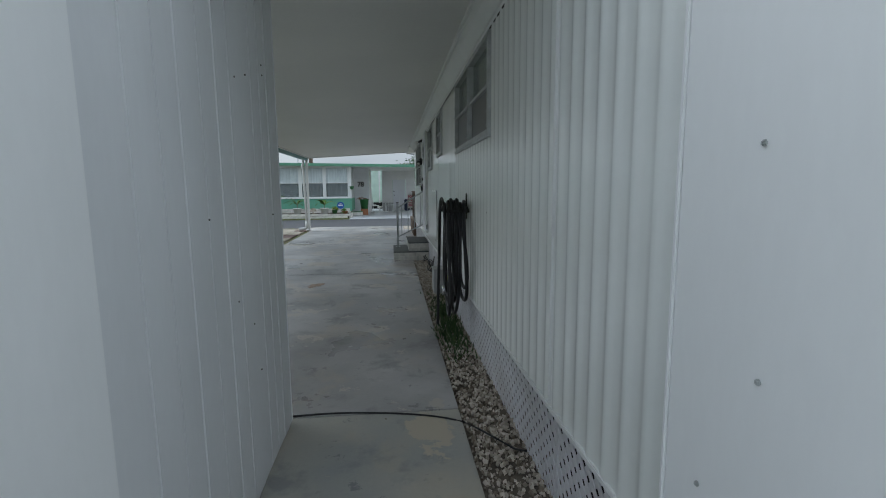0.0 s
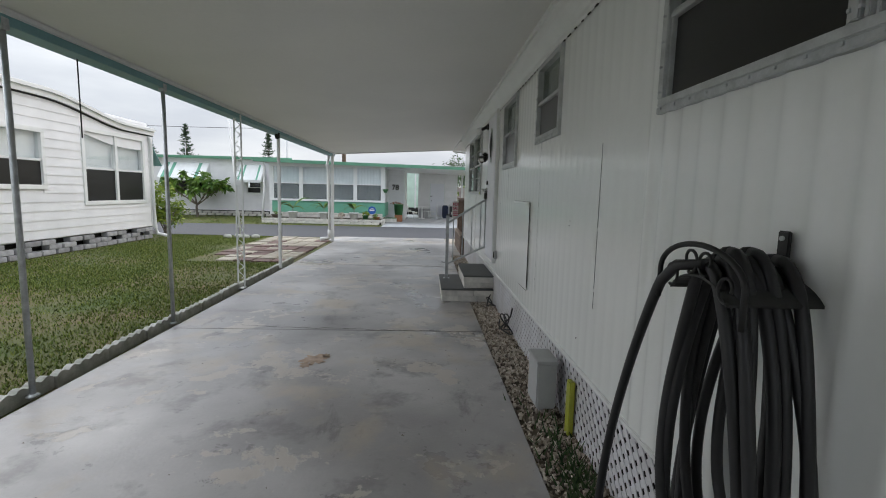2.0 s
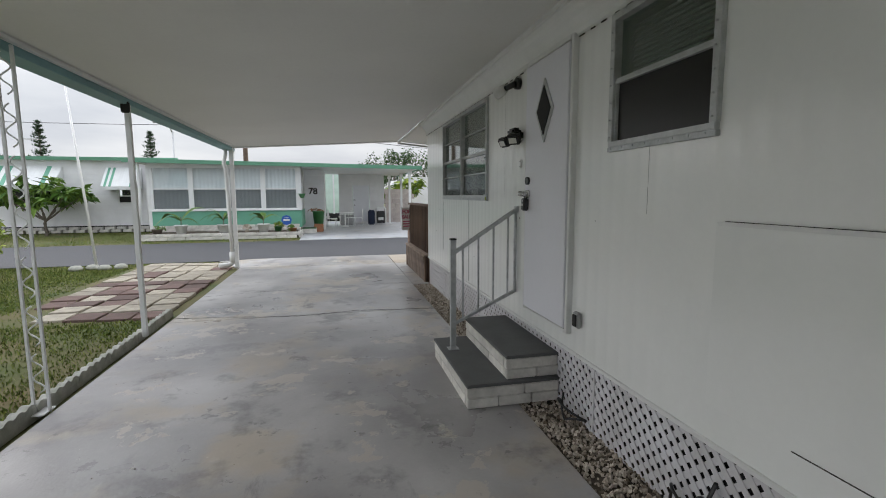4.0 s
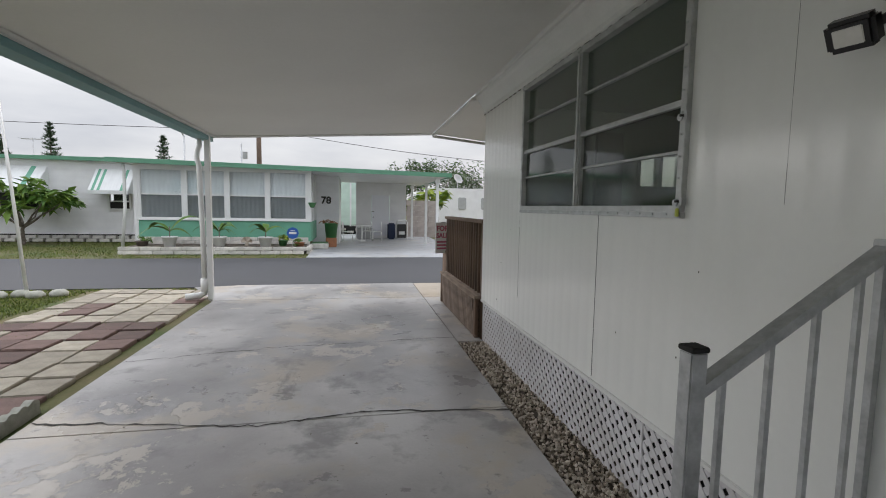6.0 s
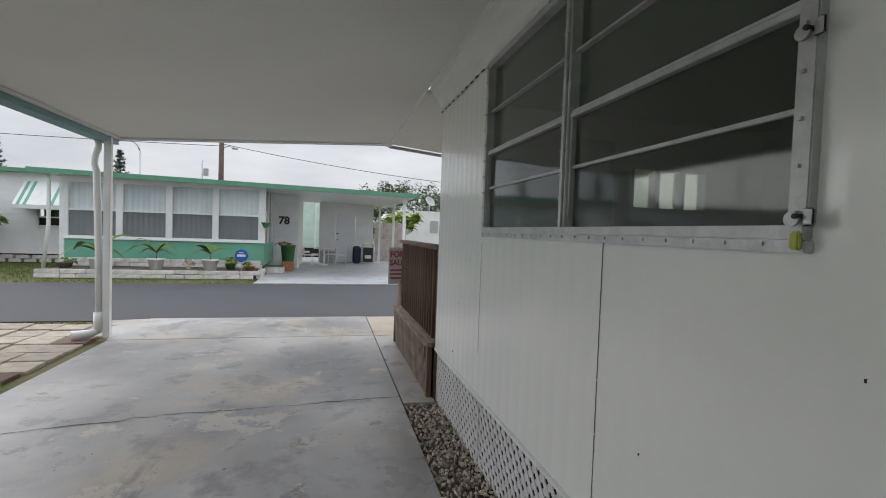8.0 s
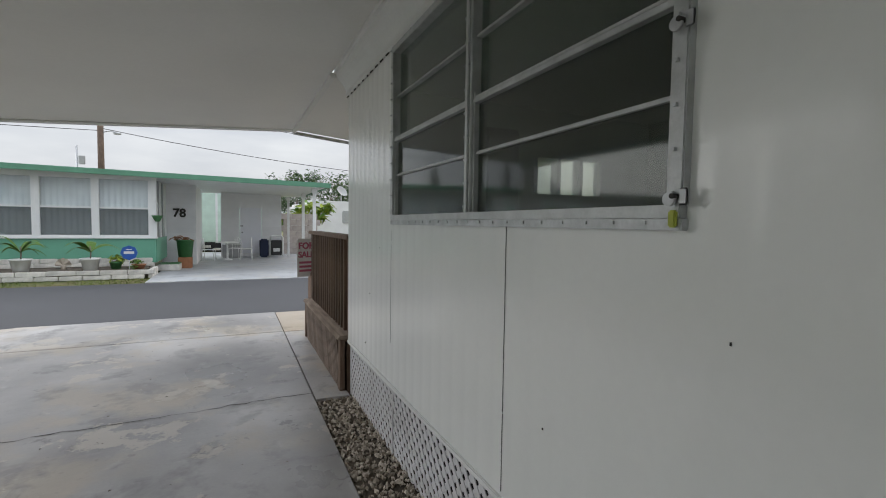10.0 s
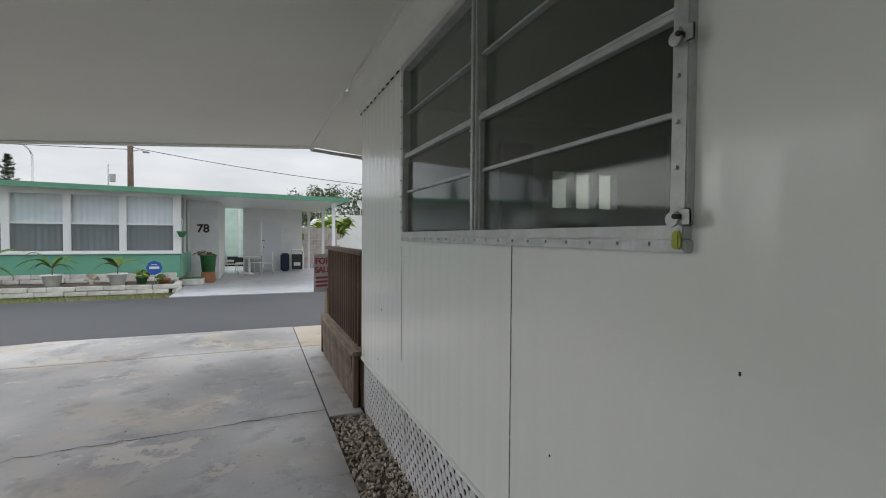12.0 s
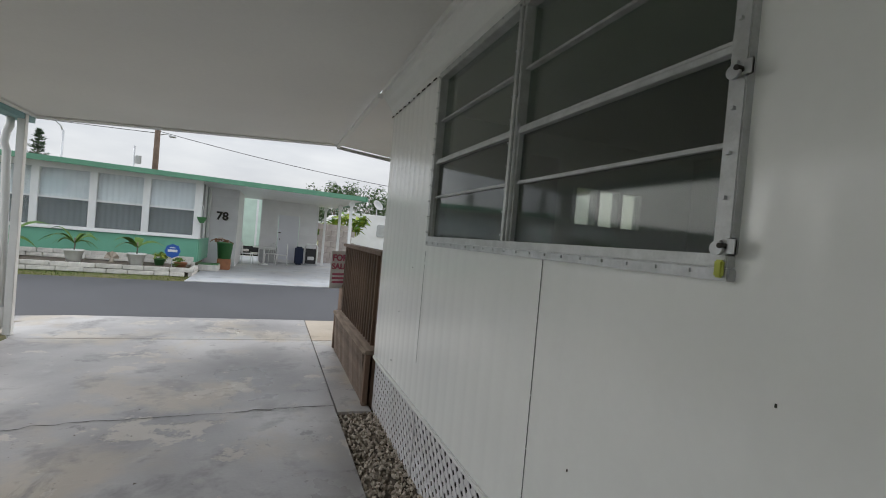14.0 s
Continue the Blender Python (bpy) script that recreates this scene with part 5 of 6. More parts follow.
part("porch_back", box(-8.0, -2.6, 29.9, 30.0, 0.3, 2.8), CLAP, hs)
part("porch_floor", box(-8.0, -2.6, HY_ + 0.12, 29.9, 0.2, 0.3), CONC2, hs)
xs = [-8.0, -6.58, -5.23, -3.91, -2.55]
for a, b in zip(xs, xs[1:]):
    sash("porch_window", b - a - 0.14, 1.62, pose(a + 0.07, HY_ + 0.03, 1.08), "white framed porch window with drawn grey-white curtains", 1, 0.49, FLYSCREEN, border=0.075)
bm = bmesh.new()
for y_ in (26.35, 27.3):
    bx(bm, -2.56, -2.45, y_, y_ + 0.1, 1.0, 2.75)
bx(bm, -2.56, -2.45, 28.2, 28.6, 1.0, 2.75)
part("side_frame", bm, TRIM, hs)
part("side_pane", box(-2.52, -2.5, 26.45, 28.2, 1.0, 2.75), FLYSCREEN, hs).visible_shadow = False
# green-edged flat roof
bm = bmesh.new()
slab_quad(bm, -8.75, 2.5, 25.85, 33.5, 2.9, 2.72, 0.06)
part("roof", bm, TRIM, hs)
bm = bmesh.new()
slab_quad(bm, -8.75, 2.52, 25.78, 25.848, 2.86, 2.68, 0.15)
part("eave", bm, GREEN_EAVE, hs, "green metal eave")
bm = bmesh.new()
slab_quad(bm, 2.5, 2.56, 25.78, 33.5, 2.68, 2.68, 0.14)
part("eave", bm, GREEN_EAVE, hs, "green metal eave")
# wall with the house number
part("number_wall", box(-2.62, -1.56, 28.7, 28.8, 0.0, 2.8), CLAP, hs)
clapboards(hs, -2.62, -1.56, 0.1, 2.78, 0.2, [], lap_board("y", 28.7, -1), CLAP)
part("number_wall_side", box(-1.6, -1.56, 28.8, 32.0, 0.0, 2.8), CLAP, hs)
text_mesh("house_number", "78", 0.4, CRACK, pose(-2.07, 28.672, 1.79, 90, 0, 0), hs, "black house number 78", depth=0.012)
# back wall with a door
SD = (-0.12, 0.8, 0.14, 2.14)
bm = bmesh.new()
for a, b, z0, z1 in bands(-0.86, 1.56, 0.0, 2.85, [SD]):
    bx(bm, a, b, 32.5, 32.62, z0, z1)
part("store_wall", bm, CLAP, hs)
clapboards(hs, 0.84, 1.56, 0.1, 2.8, 0.2, [], lap_board("y", 32.5, -1), CLAP, 0.012)
door = part("store_door", box(SD[0] + 0.02, SD[1] - 0.02, 32.52, 32.56, SD[2], SD[3], 0.006), DOORP, hs, "pale grey store door")
part("door_knob", box(SD[0] + 0.08, SD[0] + 0.13, 32.49, 32.53, 1.02, 1.08, 0.01), IRON, door)
part("door_bolt", box(SD[0] + 0.03, SD[0] + 0.15, 32.5, 32.53, 1.32, 1.36, 0.004), IRON, door)
part("store_side", box(1.56, 1.62, 32.5, 36, 0, 2.8), CLAP, hs)
# left wing
LW = (-10.6, -9.85, 1.3, 1.92)
LW2 = (-15.0, -12.9, 1.3, 2.5)
bm = bmesh.new()
for a, b, z0, z1 in bands(-24.0, -8.1, 0.28, 3.2, [LW, LW2]):
    bx(bm, a, b, 30.0, 30.12, z0, z1)
part("wing_wall", bm, CLAP, hs)
clapboards(hs, -24.0, -8.1, 0.28, 3.2, 0.23, [LW, LW2], lap_board("y", 30.0, -1), CLAP, 0.02)
part("wing_roof", box(-24.2, -8.0, 29.75, 35, 3.2, 3.27), TRIM, hs)
part("wing_eave", box(-24.2, -8.0, 29.7, 29.76, 3.17, 3.32, 0.008), GREEN_EAVE, hs, "green metal eave")
# The gloom below the wing is a near-black solid.
part("wing_void_shade", box(-24.0, -8.1, 30.06, 34, -0.05, 0.28), DARK, hs)
for nm_, h_ in (("window_7", LW), ("window_8", LW2)):
    sash(nm_, h_[1] - h_[0], h_[3] - h_[2], pose(h_[0], 30.0, h_[2]), "small white framed window with a dark screen", 1 if h_ is LW else 2, 0.5, MESH, curtain=False, border=0.06)
wb = mesh_of("block", box(-0.19, 0.19, -0.09, 0.09, -0.06, 0.06, 0.01), STONE)
for row in range(2):
    for k in range(26):
        o = new("block", wb)
        o.parent = hs
        o.matrix_basis = pose(-20.2 + 0.47 * k + 0.23 * row, 29.98, 0.04 + 0.13 * row)


def awning(x0, x1, z, h, out):
    a_ = thing("window_awning", "white metal window awning with green stripes", "awning", group="striped awnings")
    n_ = 14
    for i in range(n_):
        u0, u1 = x0 + (x1 - x0) * i / n_, x0 + (x1 - x0) * (i + 1) / n_
        bm_ = bmesh.new()
        bar(bm_, ((u0 + u1) / 2, 29.96, z + h), ((u0 + u1) / 2, 29.96 - out, z), (x1 - x0) / n_ - 0.004, 0.02)
        part("slat", bm_, MINT if i in (1, 3, 11) else AWNW, a_)
    part("valance", box(x0, x1, 29.95 - out, 29.965 - out, z - 0.14, z, 0.004), AWNW, a_)
    for x in (x0, x1):
        bm_ = bmesh.new()
        v_ = [bm_.verts.new(p) for p in ((x, 29.98, z + h), (x, 29.98, z - 0.1), (x, 29.98 - out, z - 0.1), (x, 29.98 - out, z))]
        w_ = [bm_.verts.new(q.co + Vector((0.01, 0, 0))) for q in v_]
        bm_.faces.new(v_)
        bm_.faces.new(w_[::-1])
        for i in range(4):
            bm_.faces.new((v_[i], w_[i], w_[(i + 1) % 4], v_[(i + 1) % 4]))
        part("side_panel", bm_, AWNW, a_)


awning(-11.0, -9.6, 2.02, 0.85, 0.7)
awning(-15.2, -12.7, 2.06, 0.85, 0.8)
part("wing_downspout", tube([(-8.3, 25.95, 2.84), (-8.3, 26.0, 2.6), (-8.35, 26.1, 1.4), (-8.45, 26.05, 0.1)], 0.05, 8), TRIM, hs)

# porch posts
for x, y_ in ((2.08, 26.1), (2.15, 29.3), (1.9, 32.3)):
    p = thing("porch_post", "white square porch post of the far house", "post", pose(x, y_, 0), group="far porch posts")
    part("tube", box(-0.05, 0.05, -0.05, 0.05, -0.05, 2.68, 0.006), TRIM, p)
    part("base", box(-0.08, 0.08, -0.08, 0.08, -0.05, 0.03, 0.006), TRIM, p)
    part("bracket", box(-0.09, 0.09, -0.09, 0.09, 2.5, 2.64, 0.02), TRIM, p)
solid("pavement", box(-2.4, 3.0, 23.75, 36.0, -0.3, -0.01), CONC2, "pale grey concrete driveway of the far house", "driveway", kind="structure")

# low planter of split blocks
pw = thing("brick_planter", "low white split-block planter wall before the porch", "planter")
part("bed_soil", box(-7.9, -2.6, 25.02, HY_, -0.05, 0.2), DIRT, pw)
part("upper_wall_core", box(-8.0, -2.5, HY_ - 0.1, HY_ - 0.03, -0.05, 0.3), STONE, pw)
pb = [mesh_of("brick", box(-w_ / 2, w_ / 2, -0.05, 0.05, -0.058, 0.058, 0.012), STONE) for w_ in (0.36, 0.48, 0.6)]
rq = random.Random(6)
for y_, z_, x0 in ((24.95, 0.02, -8.1), (24.96, 0.145, -8.1), (HY_ - 0.14, 0.27, -7.95), (HY_ - 0.13, 0.39, -7.95)):
    x = x0
    while x < -2.62:
        i = rq.randrange(3)
        w_ = (0.36, 0.48, 0.6)[i]
        o = new("brick", pb[i])
        o.parent = pw
        o.matrix_basis = pose(x + w_ / 2, y_ + rq.uniform(-0.01, 0.01), z_ + rq.uniform(-0.004, 0.004), 0, 0, rq.uniform(-1, 1))
        x += w_ + 0.012
for z_ in (0.02, 0.145):
    for k in range(3):
        o = new("brick", pb[0])
        o.parent = pw
        o.matrix_basis = pose(-2.45, 25.15 + 0.375 * k, z_, 0, 0, 90)


def pot(x, y_, z, rad, h, material, label, name="flower_pot"):
    p = thing(name, label, "plant pot", pose(x, y_, z))
    part("pot", lathe([(rad * 0.72, 0), (rad * 0.97, h * 0.88), (rad * 1.06, h * 0.88), (rad * 1.06, h), (rad * 0.9, h), (rad * 0.86, h * 0.85), (0.01, h * 0.85)], 18), material, p)
    return p


def fronds(p, z, count, length, seed, width=0.05):
    g = random.Random(seed)
    part("stem", tube([(0, 0, z - 0.05), (0.01, 0, z + 0.15), (0.0, 0.02, z + 0.35)], 0.018, 6), BARK, p)
    for i in range(count):
        a = g.uniform(0, 6.28)
        ln, up = length * g.uniform(0.7, 1.2), g.uniform(0.5, 1.1)
        bm_ = bmesh.new()
        prev = None
        for k in range(7):
            u = k / 6
            c_ = Vector((math.cos(a) * ln * u * 0.7, math.sin(a) * ln * u * 0.7, z + 0.2 + ln * up * u - ln * 0.75 * u * u))
            s_ = Vector((-math.sin(a), math.cos(a), 0.2)) * width * math.sin(math.pi * (0.12 + 0.86 * u))
            cur = (bm_.verts.new(c_ - s_), bm_.verts.new(c_ + Vector((0, 0, 0.01))), bm_.verts.new(c_ + s_))
            if prev:
                bm_.faces.new((prev[0], prev[1], cur[1], cur[0]))
                bm_.faces.new((prev[1], prev[2], cur[2], cur[1]))
            prev = cur
        part("frond", bm_, LEAF, p)


for x, n_, ln, wd in ((-6.72, 4, 1.15, 0.12), (-5.25, 12, 1.0, 0.045), (-3.82, 4, 1.0, 0.11)):
    p = pot(x, 25.2, 0.2, 0.22, 0.32, POT, "white plastic pot with a green potted plant")
    fronds(p, 0.28, n_, ln, int(-x * 10), wd)
p = pot(-3.3, 25.4, 0.2, 0.15, 0.2, GREENP, "small green pot with a leafy plant")
leaf_cloud("leaves", (0, 0, 0.27), (0.22, 0.2, 0.14), 120, 0.12, BUSHLEAF, 31, p)
p = pot(-7.6, 25.4, 0.2, 0.19, 0.16, BARK, "low brown planter with small flowers")
leaf_cloud("leaves", (0, 0, 0.2), (0.2, 0.2, 0.1), 90, 0.1, LEAF, 32, p)
p = pot(-2.75, 25.3, 0.2, 0.17, 0.13, TERRA, "shallow terracotta bowl with plants")
leaf_cloud("leaves", (0, 0, 0.2), (0.2, 0.2, 0.1), 90, 0.1, LEAF, 33, p)
sc = thing("shell_ornament", "pale scallop shell garden ornament in the planter", "ornament", pose(-4.45, 25.4, 0.2))
bm = bmesh.new()
c0 = bm.verts.new((0, 0, 0.12))
rim = [bm.verts.new((0.17 * math.cos(a), 0.03 * math.cos(5 * a), 0.14 + 0.17 * math.sin(a) * (1 + 0.06 * math.cos(12 * a)))) for a in np.linspace(-0.2, math.pi + 0.2, 25)]
bk = bm.verts.new((0, 0.07, 0.18))
for a, b in zip(rim, rim[1:]):
    bm.faces.new((c0, a, b))
    bm.faces.new((bk, b, a))
bm.faces.new((c0, bk, rim[0]))
bm.faces.new((c0, rim[-1], bk))
part("shell", bm, TANC, sc)
part("foot", lathe([(0.08, 0), (0.05, 0.06), (0.06, 0.13)], 12), TANC, sc)
sn = thing("yard_sign", "round blue yard sign on a stake in the planter", "sign", pose(-2.95, 25.15, 0.2))
part("stake", rod(bmesh.new(), (0, 0, -0.1), (0, 0, 0.3), 0.012), GALV, sn)
bm = bmesh.new()
rod(bm, (0, -0.012, 0.45), (0, 0.012, 0.45), 0.2, 8)
part("plate", bm, BLUE, sn)
part("white_bar", box(-0.12, 0.12, -0.018, -0.012, 0.42, 0.49, 0.003), POT, sn)
part("white_bar", box(-0.07, 0.07, -0.018, -0.012, 0.53, 0.55, 0.002), POT, sn)

# things by the far house
ps = thing("porch_step", "white block step with a green mat by the porch", "step", pose(-2.2, 27.0, -0.01))
part("block", box(-0.3, 0.3, -0.35, 0.35, 0, 0.2, 0.02), STONE, ps)
part("mat", box(-0.29, 0.29, -0.33, 0.33, 0.2, 0.22, 0.006), GREENP, ps)
gb = thing("green_basket", "green slatted bin standing on a terracotta block", "bin", pose(-1.82, 27.6, -0.01))
part("block", box(-0.2, 0.2, -0.2, 0.2, 0, 0.36, 0.015), TERRA, gb)
part("bin", lathe([(0.2, 0.36), (0.25, 0.88), (0.27, 0.88), (0.27, 0.92), (0.2, 0.92)], 16), GREENP, gb)
leaf_cloud("dry_plant", (0, 0, 1.0), (0.25, 0.2, 0.12), 60, 0.14, TERRA, 35, gb)
hp = thing("hanging_planter", "small dark green basket hanging at the porch corner", "plant pot", pose(-2.4, 26.1, 1.5))
part("basket", lathe([(0.06, 0), (0.14, 0.16), (0.15, 0.18), (0.1, 0.18)], 14), GREENP, hp)
part("hanger", tube([(0, 0, 0.18), (0.02, 0, 0.5), (-0.05, 0.05, 0.62)], 0.01, 6), TRIM, hp)
tb = thing("garden_table", "round white metal garden table on the far drive", "table", pose(-0.6, 30.6, -0.01))
part("tabletop", lathe([(0.02, 0.7), (0.42, 0.7), (0.44, 0.71), (0.42, 0.72), (0.02, 0.72)], 24), TRIM, tb)
part("pedestal", lathe([(0.2, 0), (0.18, 0.03), (0.035, 0.08), (0.035, 0.7)], 14), TRIM, tb)


def garden_chair(x, y_, rz):
    c_ = thing("garden_chair", "white metal garden chair with an arched back", "chair", pose(x, y_, -0.01, 0, 0, rz), group="chairs round the garden table")
    part("seat", box(-0.21, 0.21, -0.21, 0.21, 0.42, 0.445, 0.01), TRIM, c_)
    for sx in (-0.19, 0.19):
        for sy in (-0.19, 0.19):
            part("leg", rod(bmesh.new(), (sx * 1.1, sy * 1.15, 0), (sx, sy, 0.42), 0.013), TRIM, c_)
    part("backrest", tube([(0.2 * math.cos(a), 0.2, 0.44 + 0.44 * math.sin(a)) for a in np.linspace(0, math.pi, 16)], 0.013, 8), TRIM, c_)
    for sx in (-0.08, 0, 0.08):
        part("back_rod", rod(bmesh.new(), (sx, 0.2, 0.44), (sx, 0.2, 0.84), 0.008), TRIM, c_)


garden_chair(-1.25, 30.4, 80)
garden_chair(0.1, 30.7, -95)
garden_chair(-0.3, 31.3, -20)
lc = thing("storage_bench", "low grey storage chest against the store wall", "chest", pose(-0.45, 32.15, -0.01))
part("body", box(-0.35, 0.35, -0.25, 0.25, 0, 0.5, 0.02), GREYBOX, lc)
part("lid", box(-0.37, 0.37, -0.27, 0.27, 0.5, 0.56, 0.02), GREYBOX, lc)
hb = thing("hand_cart", "folded hand cart with a black box and white frame", "hand cart", pose(1.35, 31.9, -0.01))
part("box", box(-0.22, 0.22, -0.15, 0.15, 0.08, 0.75, 0.02), BLACKP, hb)
part("frame", tube([(-0.26, -0.2, 0.05), (-0.26, -0.2, 0.85), (-0.2, -0.2, 0.95), (0.2, -0.2, 0.95), (0.26, -0.2, 0.85), (0.26, -0.2, 0.05)], 0.03, 8), TRIM, hb)
part("label_plate", box(-0.14, 0.14, -0.17, -0.15, 0.25, 0.4, 0.006), POT, hb)
nv = thing("covered_bundle", "dark navy covered bundle by the store wall", "bundle", pose(0.85, 32.0, -0.01))
part("cover", box(-0.18, 0.18, -0.2, 0.2, 0, 0.8, 0.06), NAVY, nv)
gh = thing("green_shed", "pale green clapboard building seen through the passage", "shed")
part("wall", box(-3.2, 1.4, 37.0, 37.1, 0.45, 3.4), mat("pale_green_board", (0.55, 0.7, 0.6), 0.6, 0, 0.05, 3, 50, 0.05, per_object=0.03), gh)
clapboards(gh, -3.2, 1.4, 0.5, 3.3, 0.2, [], lap_board("y", 37.0, -1), bpy.data.materials["pale_green_board"])
for k in range(10):
    o = new("block", wb)
    o.parent = gh
    o.matrix_basis = pose(-3.0 + 0.46 * k, 36.95, 0.08 + 0.14 * (k % 2))
# Dark-coloured box in place of shade beneath the green boards.
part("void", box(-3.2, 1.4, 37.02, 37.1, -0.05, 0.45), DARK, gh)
part("white_strip", box(-1.2, -1.1, 36.95, 36.99, 0.4, 3.3), TRIM, gh)

bw = thing("block_fence", "tan concrete block fence beside the far drive", "fence")
fb = mesh_of("block", box(-0.29, 0.29, -0.1, 0.1, -0.14, 0.14, 0.012), BLOCKFENCE)
for row in range(7):
    for k in range(3):
        o = new("block", fb)
        o.parent = bw
        o.matrix_basis = pose(2.0 + 0.59 * k + 0.15 * (row % 2), 34.2, 0.09 + 0.287 * row)
tl = thing("parked_trailer", "white travel trailer with small windows behind the fence", "trailer")
part("body", box(3.9, 9.5, 40.0, 42.5, 0.5, 2.85, 0.1), CLAP, tl)
part("body_end", box(3.0, 3.9, 40.2, 42.4, 0.5, 2.65, 0.15), CLAP, tl)
for x in (4.3, 6.0, 7.6):
    part("window", box(x, x + 0.55, 39.95, 40.0, 1.5, 2.3, 0.05), GREYBOX, tl)
part("roof_strip", box(3.8, 9.6, 39.93, 40.0, 2.8, 2.9, 0.01), TRIM, tl)
for x in (5.0, 6.0):
    w_ = part("wheel", rod(bmesh.new(), (x, 40.0, 0.3), (x, 40.25, 0.3), 0.34, 18), RUBBER, tl)
    part("rim", rod(bmesh.new(), (x, 39.98, 0.3), (x, 40.0, 0.3), 0.18, 14), ALU, w_)
dsh = thing("satellite_dish", "small grey satellite dish on the trailer", "dish", pose(6.0, 40.4, 2.84))
part("mast", rod(bmesh.new(), (0, 0, 0), (0, 0, 0.6), 0.025), GALV, dsh)
di = part("reflector", lathe([(0.02, 0), (0.2, 0.03), (0.36, 0.1), (0.37, 0.1), (0.2, 0.02), (0.02, -0.01)], 20), GREYBOX, dsh)
di.matrix_basis = pose(0, 0, 0.7, 60, 0, 30)

# ---- trees, poles and wires beyond ----
def norfolk_pine(x, y_, h, seed):
    t_ = thing("norfolk_pine", "tall dark tiered conifer behind the houses", "tree", pose(x, y_, -0.05))
    part("trunk", rod(bmesh.new(), (0, 0, 0), (0, 0, h), 0.14, 10, 0.02), BARK, t_)
    g = random.Random(seed)
    vs_, fs_ = [], []
    z = h * 0.36
    while z < h:
        rad = 1.35 * (1 - (z - h * 0.4) / (h * 0.62)) + 0.1
        for k in range(7):
            a = k * 0.9 + g.uniform(-0.3, 0.3)
            ln, lift = rad * g.uniform(0.6, 1.15), g.uniform(-0.14, 0.14)
            for s_ in range(16):
                u = (s_ + 1) / 16
                c_ = Vector((math.cos(a) * ln * u, math.sin(a) * ln * u, z + lift + 0.25 * u * u * ln - 0.05))
                for _ in range(3):
                    d_ = Vector((g.gauss(0, 0.12), g.gauss(0, 0.12), g.uniform(-0.06, 0.22)))
                    w_ = Vector((g.gauss(0, 0.03), g.gauss(0, 0.03), 0.0))
                    k_ = len(vs_)
                    vs_ += [tuple(c_ - w_), tuple(c_ + w_), tuple(c_ + d_)]
                    fs_.append((k_, k_ + 1, k_ + 2))
        z += g.uniform(0.2, 0.36)
    loose("crown", vs_, fs_, PINELEAF, "", parent=t_)


norfolk_pine(-25.9, 54.0, 8.1, 1)
norfolk_pine(-17.3, 54.0, 7.4, 2)
norfolk_pine(-32.0, 58.0, 7.4, 3)
for i, (x, y_, h, rx_) in enumerate(((5.5, 60, 5.6, 2.6), (8.6, 58, 6.0, 2.8), (12.0, 62, 6.4, 3.2), (3.2, 64, 5.4, 2.6), (16, 60, 6.5, 3.4))):
    t_ = thing("far_tree", "bushy green tree beyond the far houses", "tree", pose(x, y_, -0.05), group="trees beyond the houses")
    limb(t_, (0, 0, 0), (0.1, 0, h * 0.7), 0.16, 0.05, 300 + i, "trunk")
    for k in range(4):
        limb(t_, (0.05, 0, h * 0.4), (rx_ * 0.5 * math.cos(k * 1.6), rx_ * 0.5 * math.sin(k * 1.6), h * 0.75), 0.07, 0.02, 310 + 5 * i + k)
    leaf_cloud("crown", (0, 0, h * 0.68), (rx_, rx_, h * 0.42), 1500, 0.34, FARLEAF, 400 + i, t_)
t_ = thing("banana_plant", "bright green broad-leaved plant behind the fence", "plant", pose(3.6, 38.0, -0.05))
limb(t_, (0, 0, 0), (0, 0, 1.6), 0.09, 0.06, 500, "trunk")
leaf_cloud("leaves", (0, 0, 2.1), (1.1, 0.9, 0.75), 260, 0.5, BUSHLEAF, 501, t_)
up = thing("utility_pole", "brown wooden utility pole behind the far house", "pole", pose(-7.7, 45.0, -0.05))
part("pole", rod(bmesh.new(), (0, 0, 0), (0, 0, 9.6), 0.2, 14, 0.15), POLE, up)
part("crossarm", box(-0.9, 0.9, -0.06, 0.06, 8.8, 8.95, 0.01), POLE, up)
part("lamp_arm", tube([(0.1, 0, 6.9), (0.5, -0.1, 7.0), (0.9, -0.2, 6.9)], 0.03, 6), GALV, up)
part("lamp_head", box(0.7, 1.1, -0.3, -0.1, 6.8, 6.9, 0.03), GREYBOX, up)
sp = thing("street_lamp", "grey street lamp with a curved arm", "street lamp", pose(-13.0, 46.0, -0.05))
part("pole", rod(bmesh.new(), (0, 0, 0), (0, 0, 6.5), 0.07, 10), GALV, sp)
part("arm", tube([(0, 0, 6.4), (-0.15, 0, 6.8), (-0.5, 0, 7.1), (-0.9, 0, 7.2)], 0.05, 8), GALV, sp)
part("head", box(-1.3, -0.8, -0.12, 0.12, 7.14, 7.24, 0.03), GREYBOX, sp)
mb = thing("service_mast", "thin electric service mast with a meter box", "mast", pose(-8.9, 45.0, -0.05))
part("pipe", rod(bmesh.new(), (0, 0, 0), (0, 0, 6.0), 0.06, 8), GALV, mb)
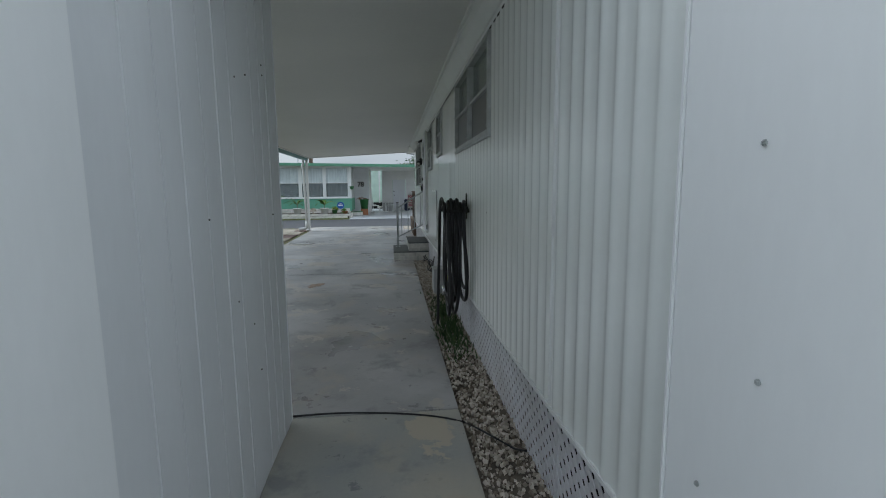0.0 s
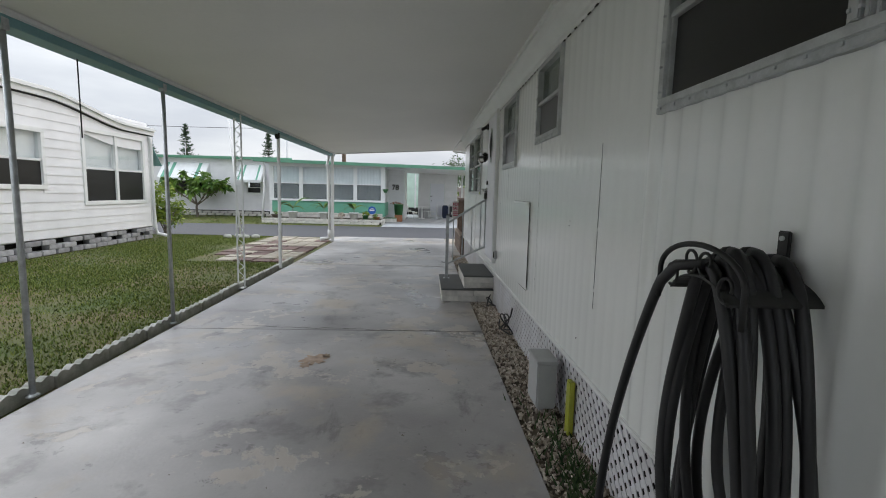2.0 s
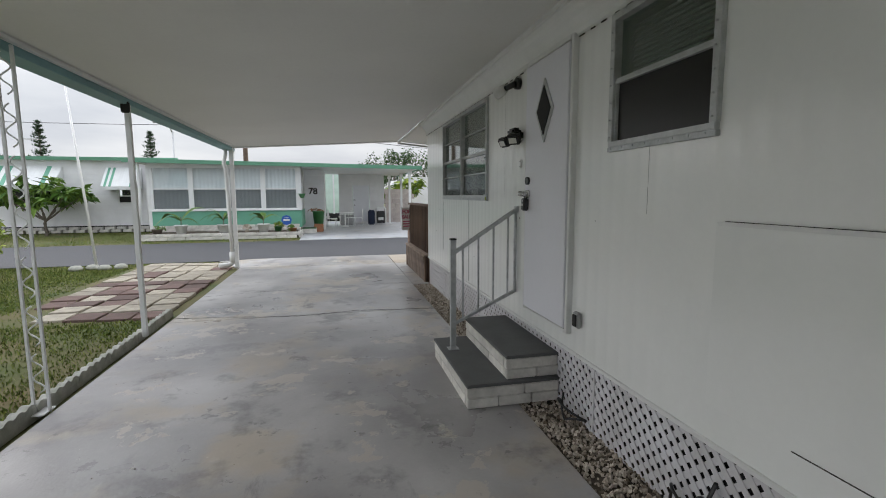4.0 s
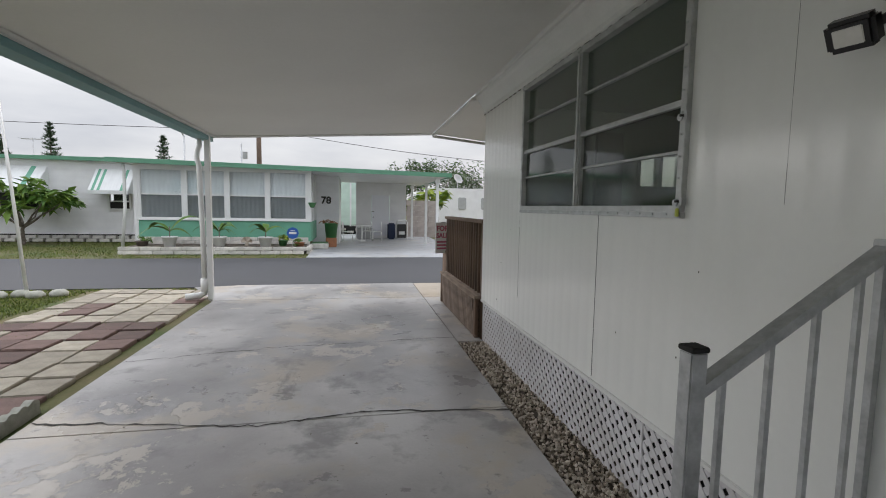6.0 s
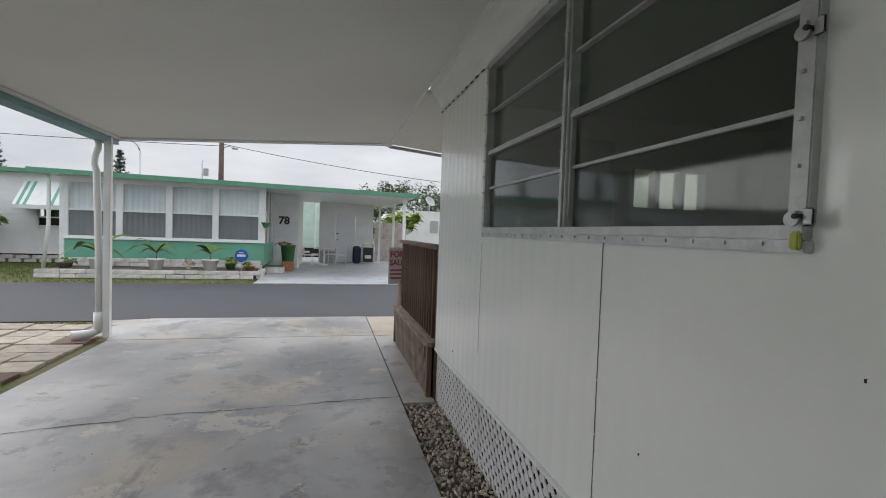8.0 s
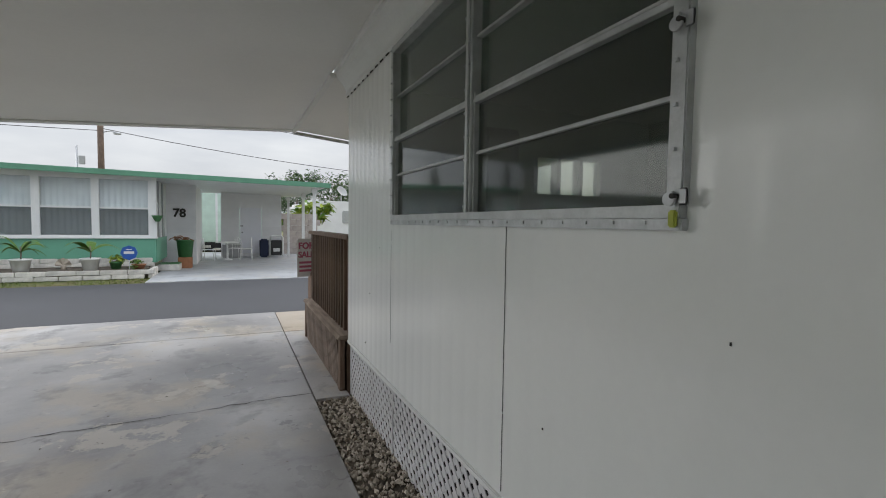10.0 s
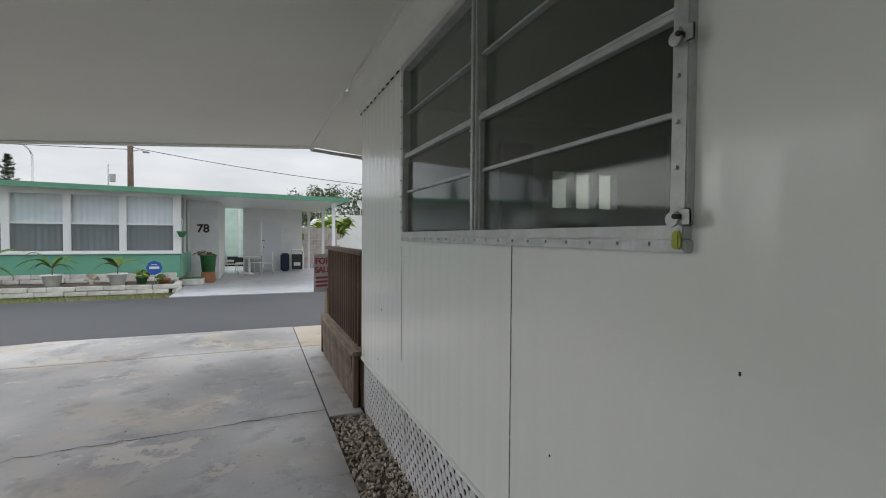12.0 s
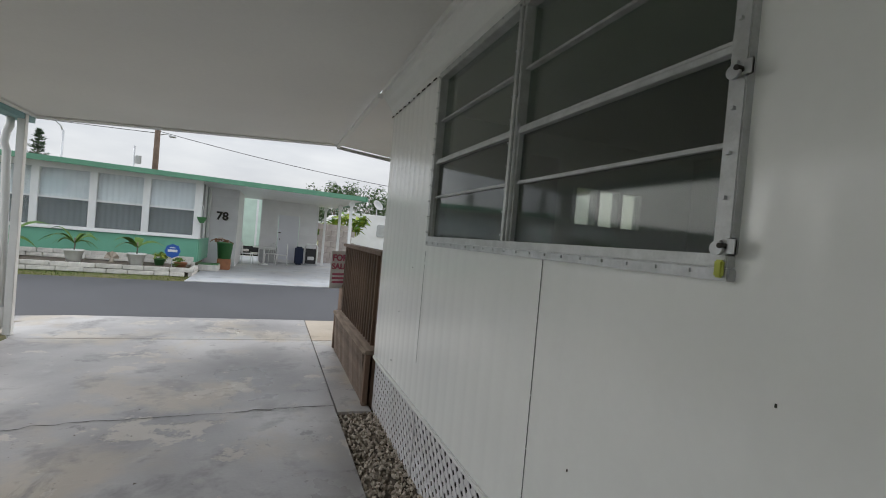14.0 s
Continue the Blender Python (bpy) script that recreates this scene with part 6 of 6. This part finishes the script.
part("meter_box", box(0.1, 0.4, -0.1, 0.1, 4.9, 5.4, 0.02), GREYBOX, mb)
ae = thing("tv_aerial", "thin television aerial over the far roof", "aerial", pose(-19.0, 40.0, 2.9))
part("mast", rod(bmesh.new(), (0, 0, -3), (0, 0, 2.3), 0.025, 6), GALV, ae)
for k in range(5):
    part("element", rod(bmesh.new(), (-0.5 + 0.2 * k, -0.35, 2.2), (-0.5 + 0.2 * k, 0.35, 2.2), 0.012, 5), GALV, ae)
part("boom", rod(bmesh.new(), (-0.6, 0, 2.2), (0.5, 0, 2.2), 0.015, 5), GALV, ae)
fpole = thing("flagpole", "slim white pole standing in the lawn by the lane", "pole", pose(-6.4, 18.05, -0.06))
part("pole", rod(bmesh.new(), (0, 0, 0), (-0.3, 0, 4.1), 0.03, 10, 0.02), TRIM, fpole)
for k in range(4):
    o = solid("border_stone", lathe([(0.05, 0), (0.13, 0.02), (0.14, 0.07), (0.09, 0.12), (0.02, 0.13)], 9), EDGING, "rounded pale stone round the pole's foot", "stone", "stones in the lawn")
    o.matrix_basis = pose(-6.75 + 0.28 * k, 17.9 + 0.12 * (k % 2), -0.06, 0, 0, 50 * k)


def wire(name, a, b, sag, r_):
    a, b = Vector(a), Vector(b)
    solid(name, tube([a.lerp(b, u) - Vector((0, 0, sag * 4 * u * (1 - u))) for u in np.linspace(0, 1, 30)], r_, 5), RUBBER, "thin black overhead power cable", "cable", "overhead cables")


wire("overhead_cable", (-7.7, 45.0, 7.1), (14.0, 44.0, 5.0), 0.35, 0.02)
wire("overhead_cable", (-7.7, 45.0, 8.8), (30.0, 46.0, 6.8), 0.4, 0.02)
wire("overhead_cable", (-7.7, 45.0, 6.95), (-45.0, 46.0, 7.3), 0.3, 0.02)
hc = thing("hanging_chain", "thin rain chain hanging from the gutter", "chain", pose(-3.42, 7.0, 1.95))
part("chain", tube([(0.004 * (k % 2), 0.004 * ((k + 1) % 2), 0.7 - 0.02 * k) for k in range(36)], 0.006, 5), DARK, hc)
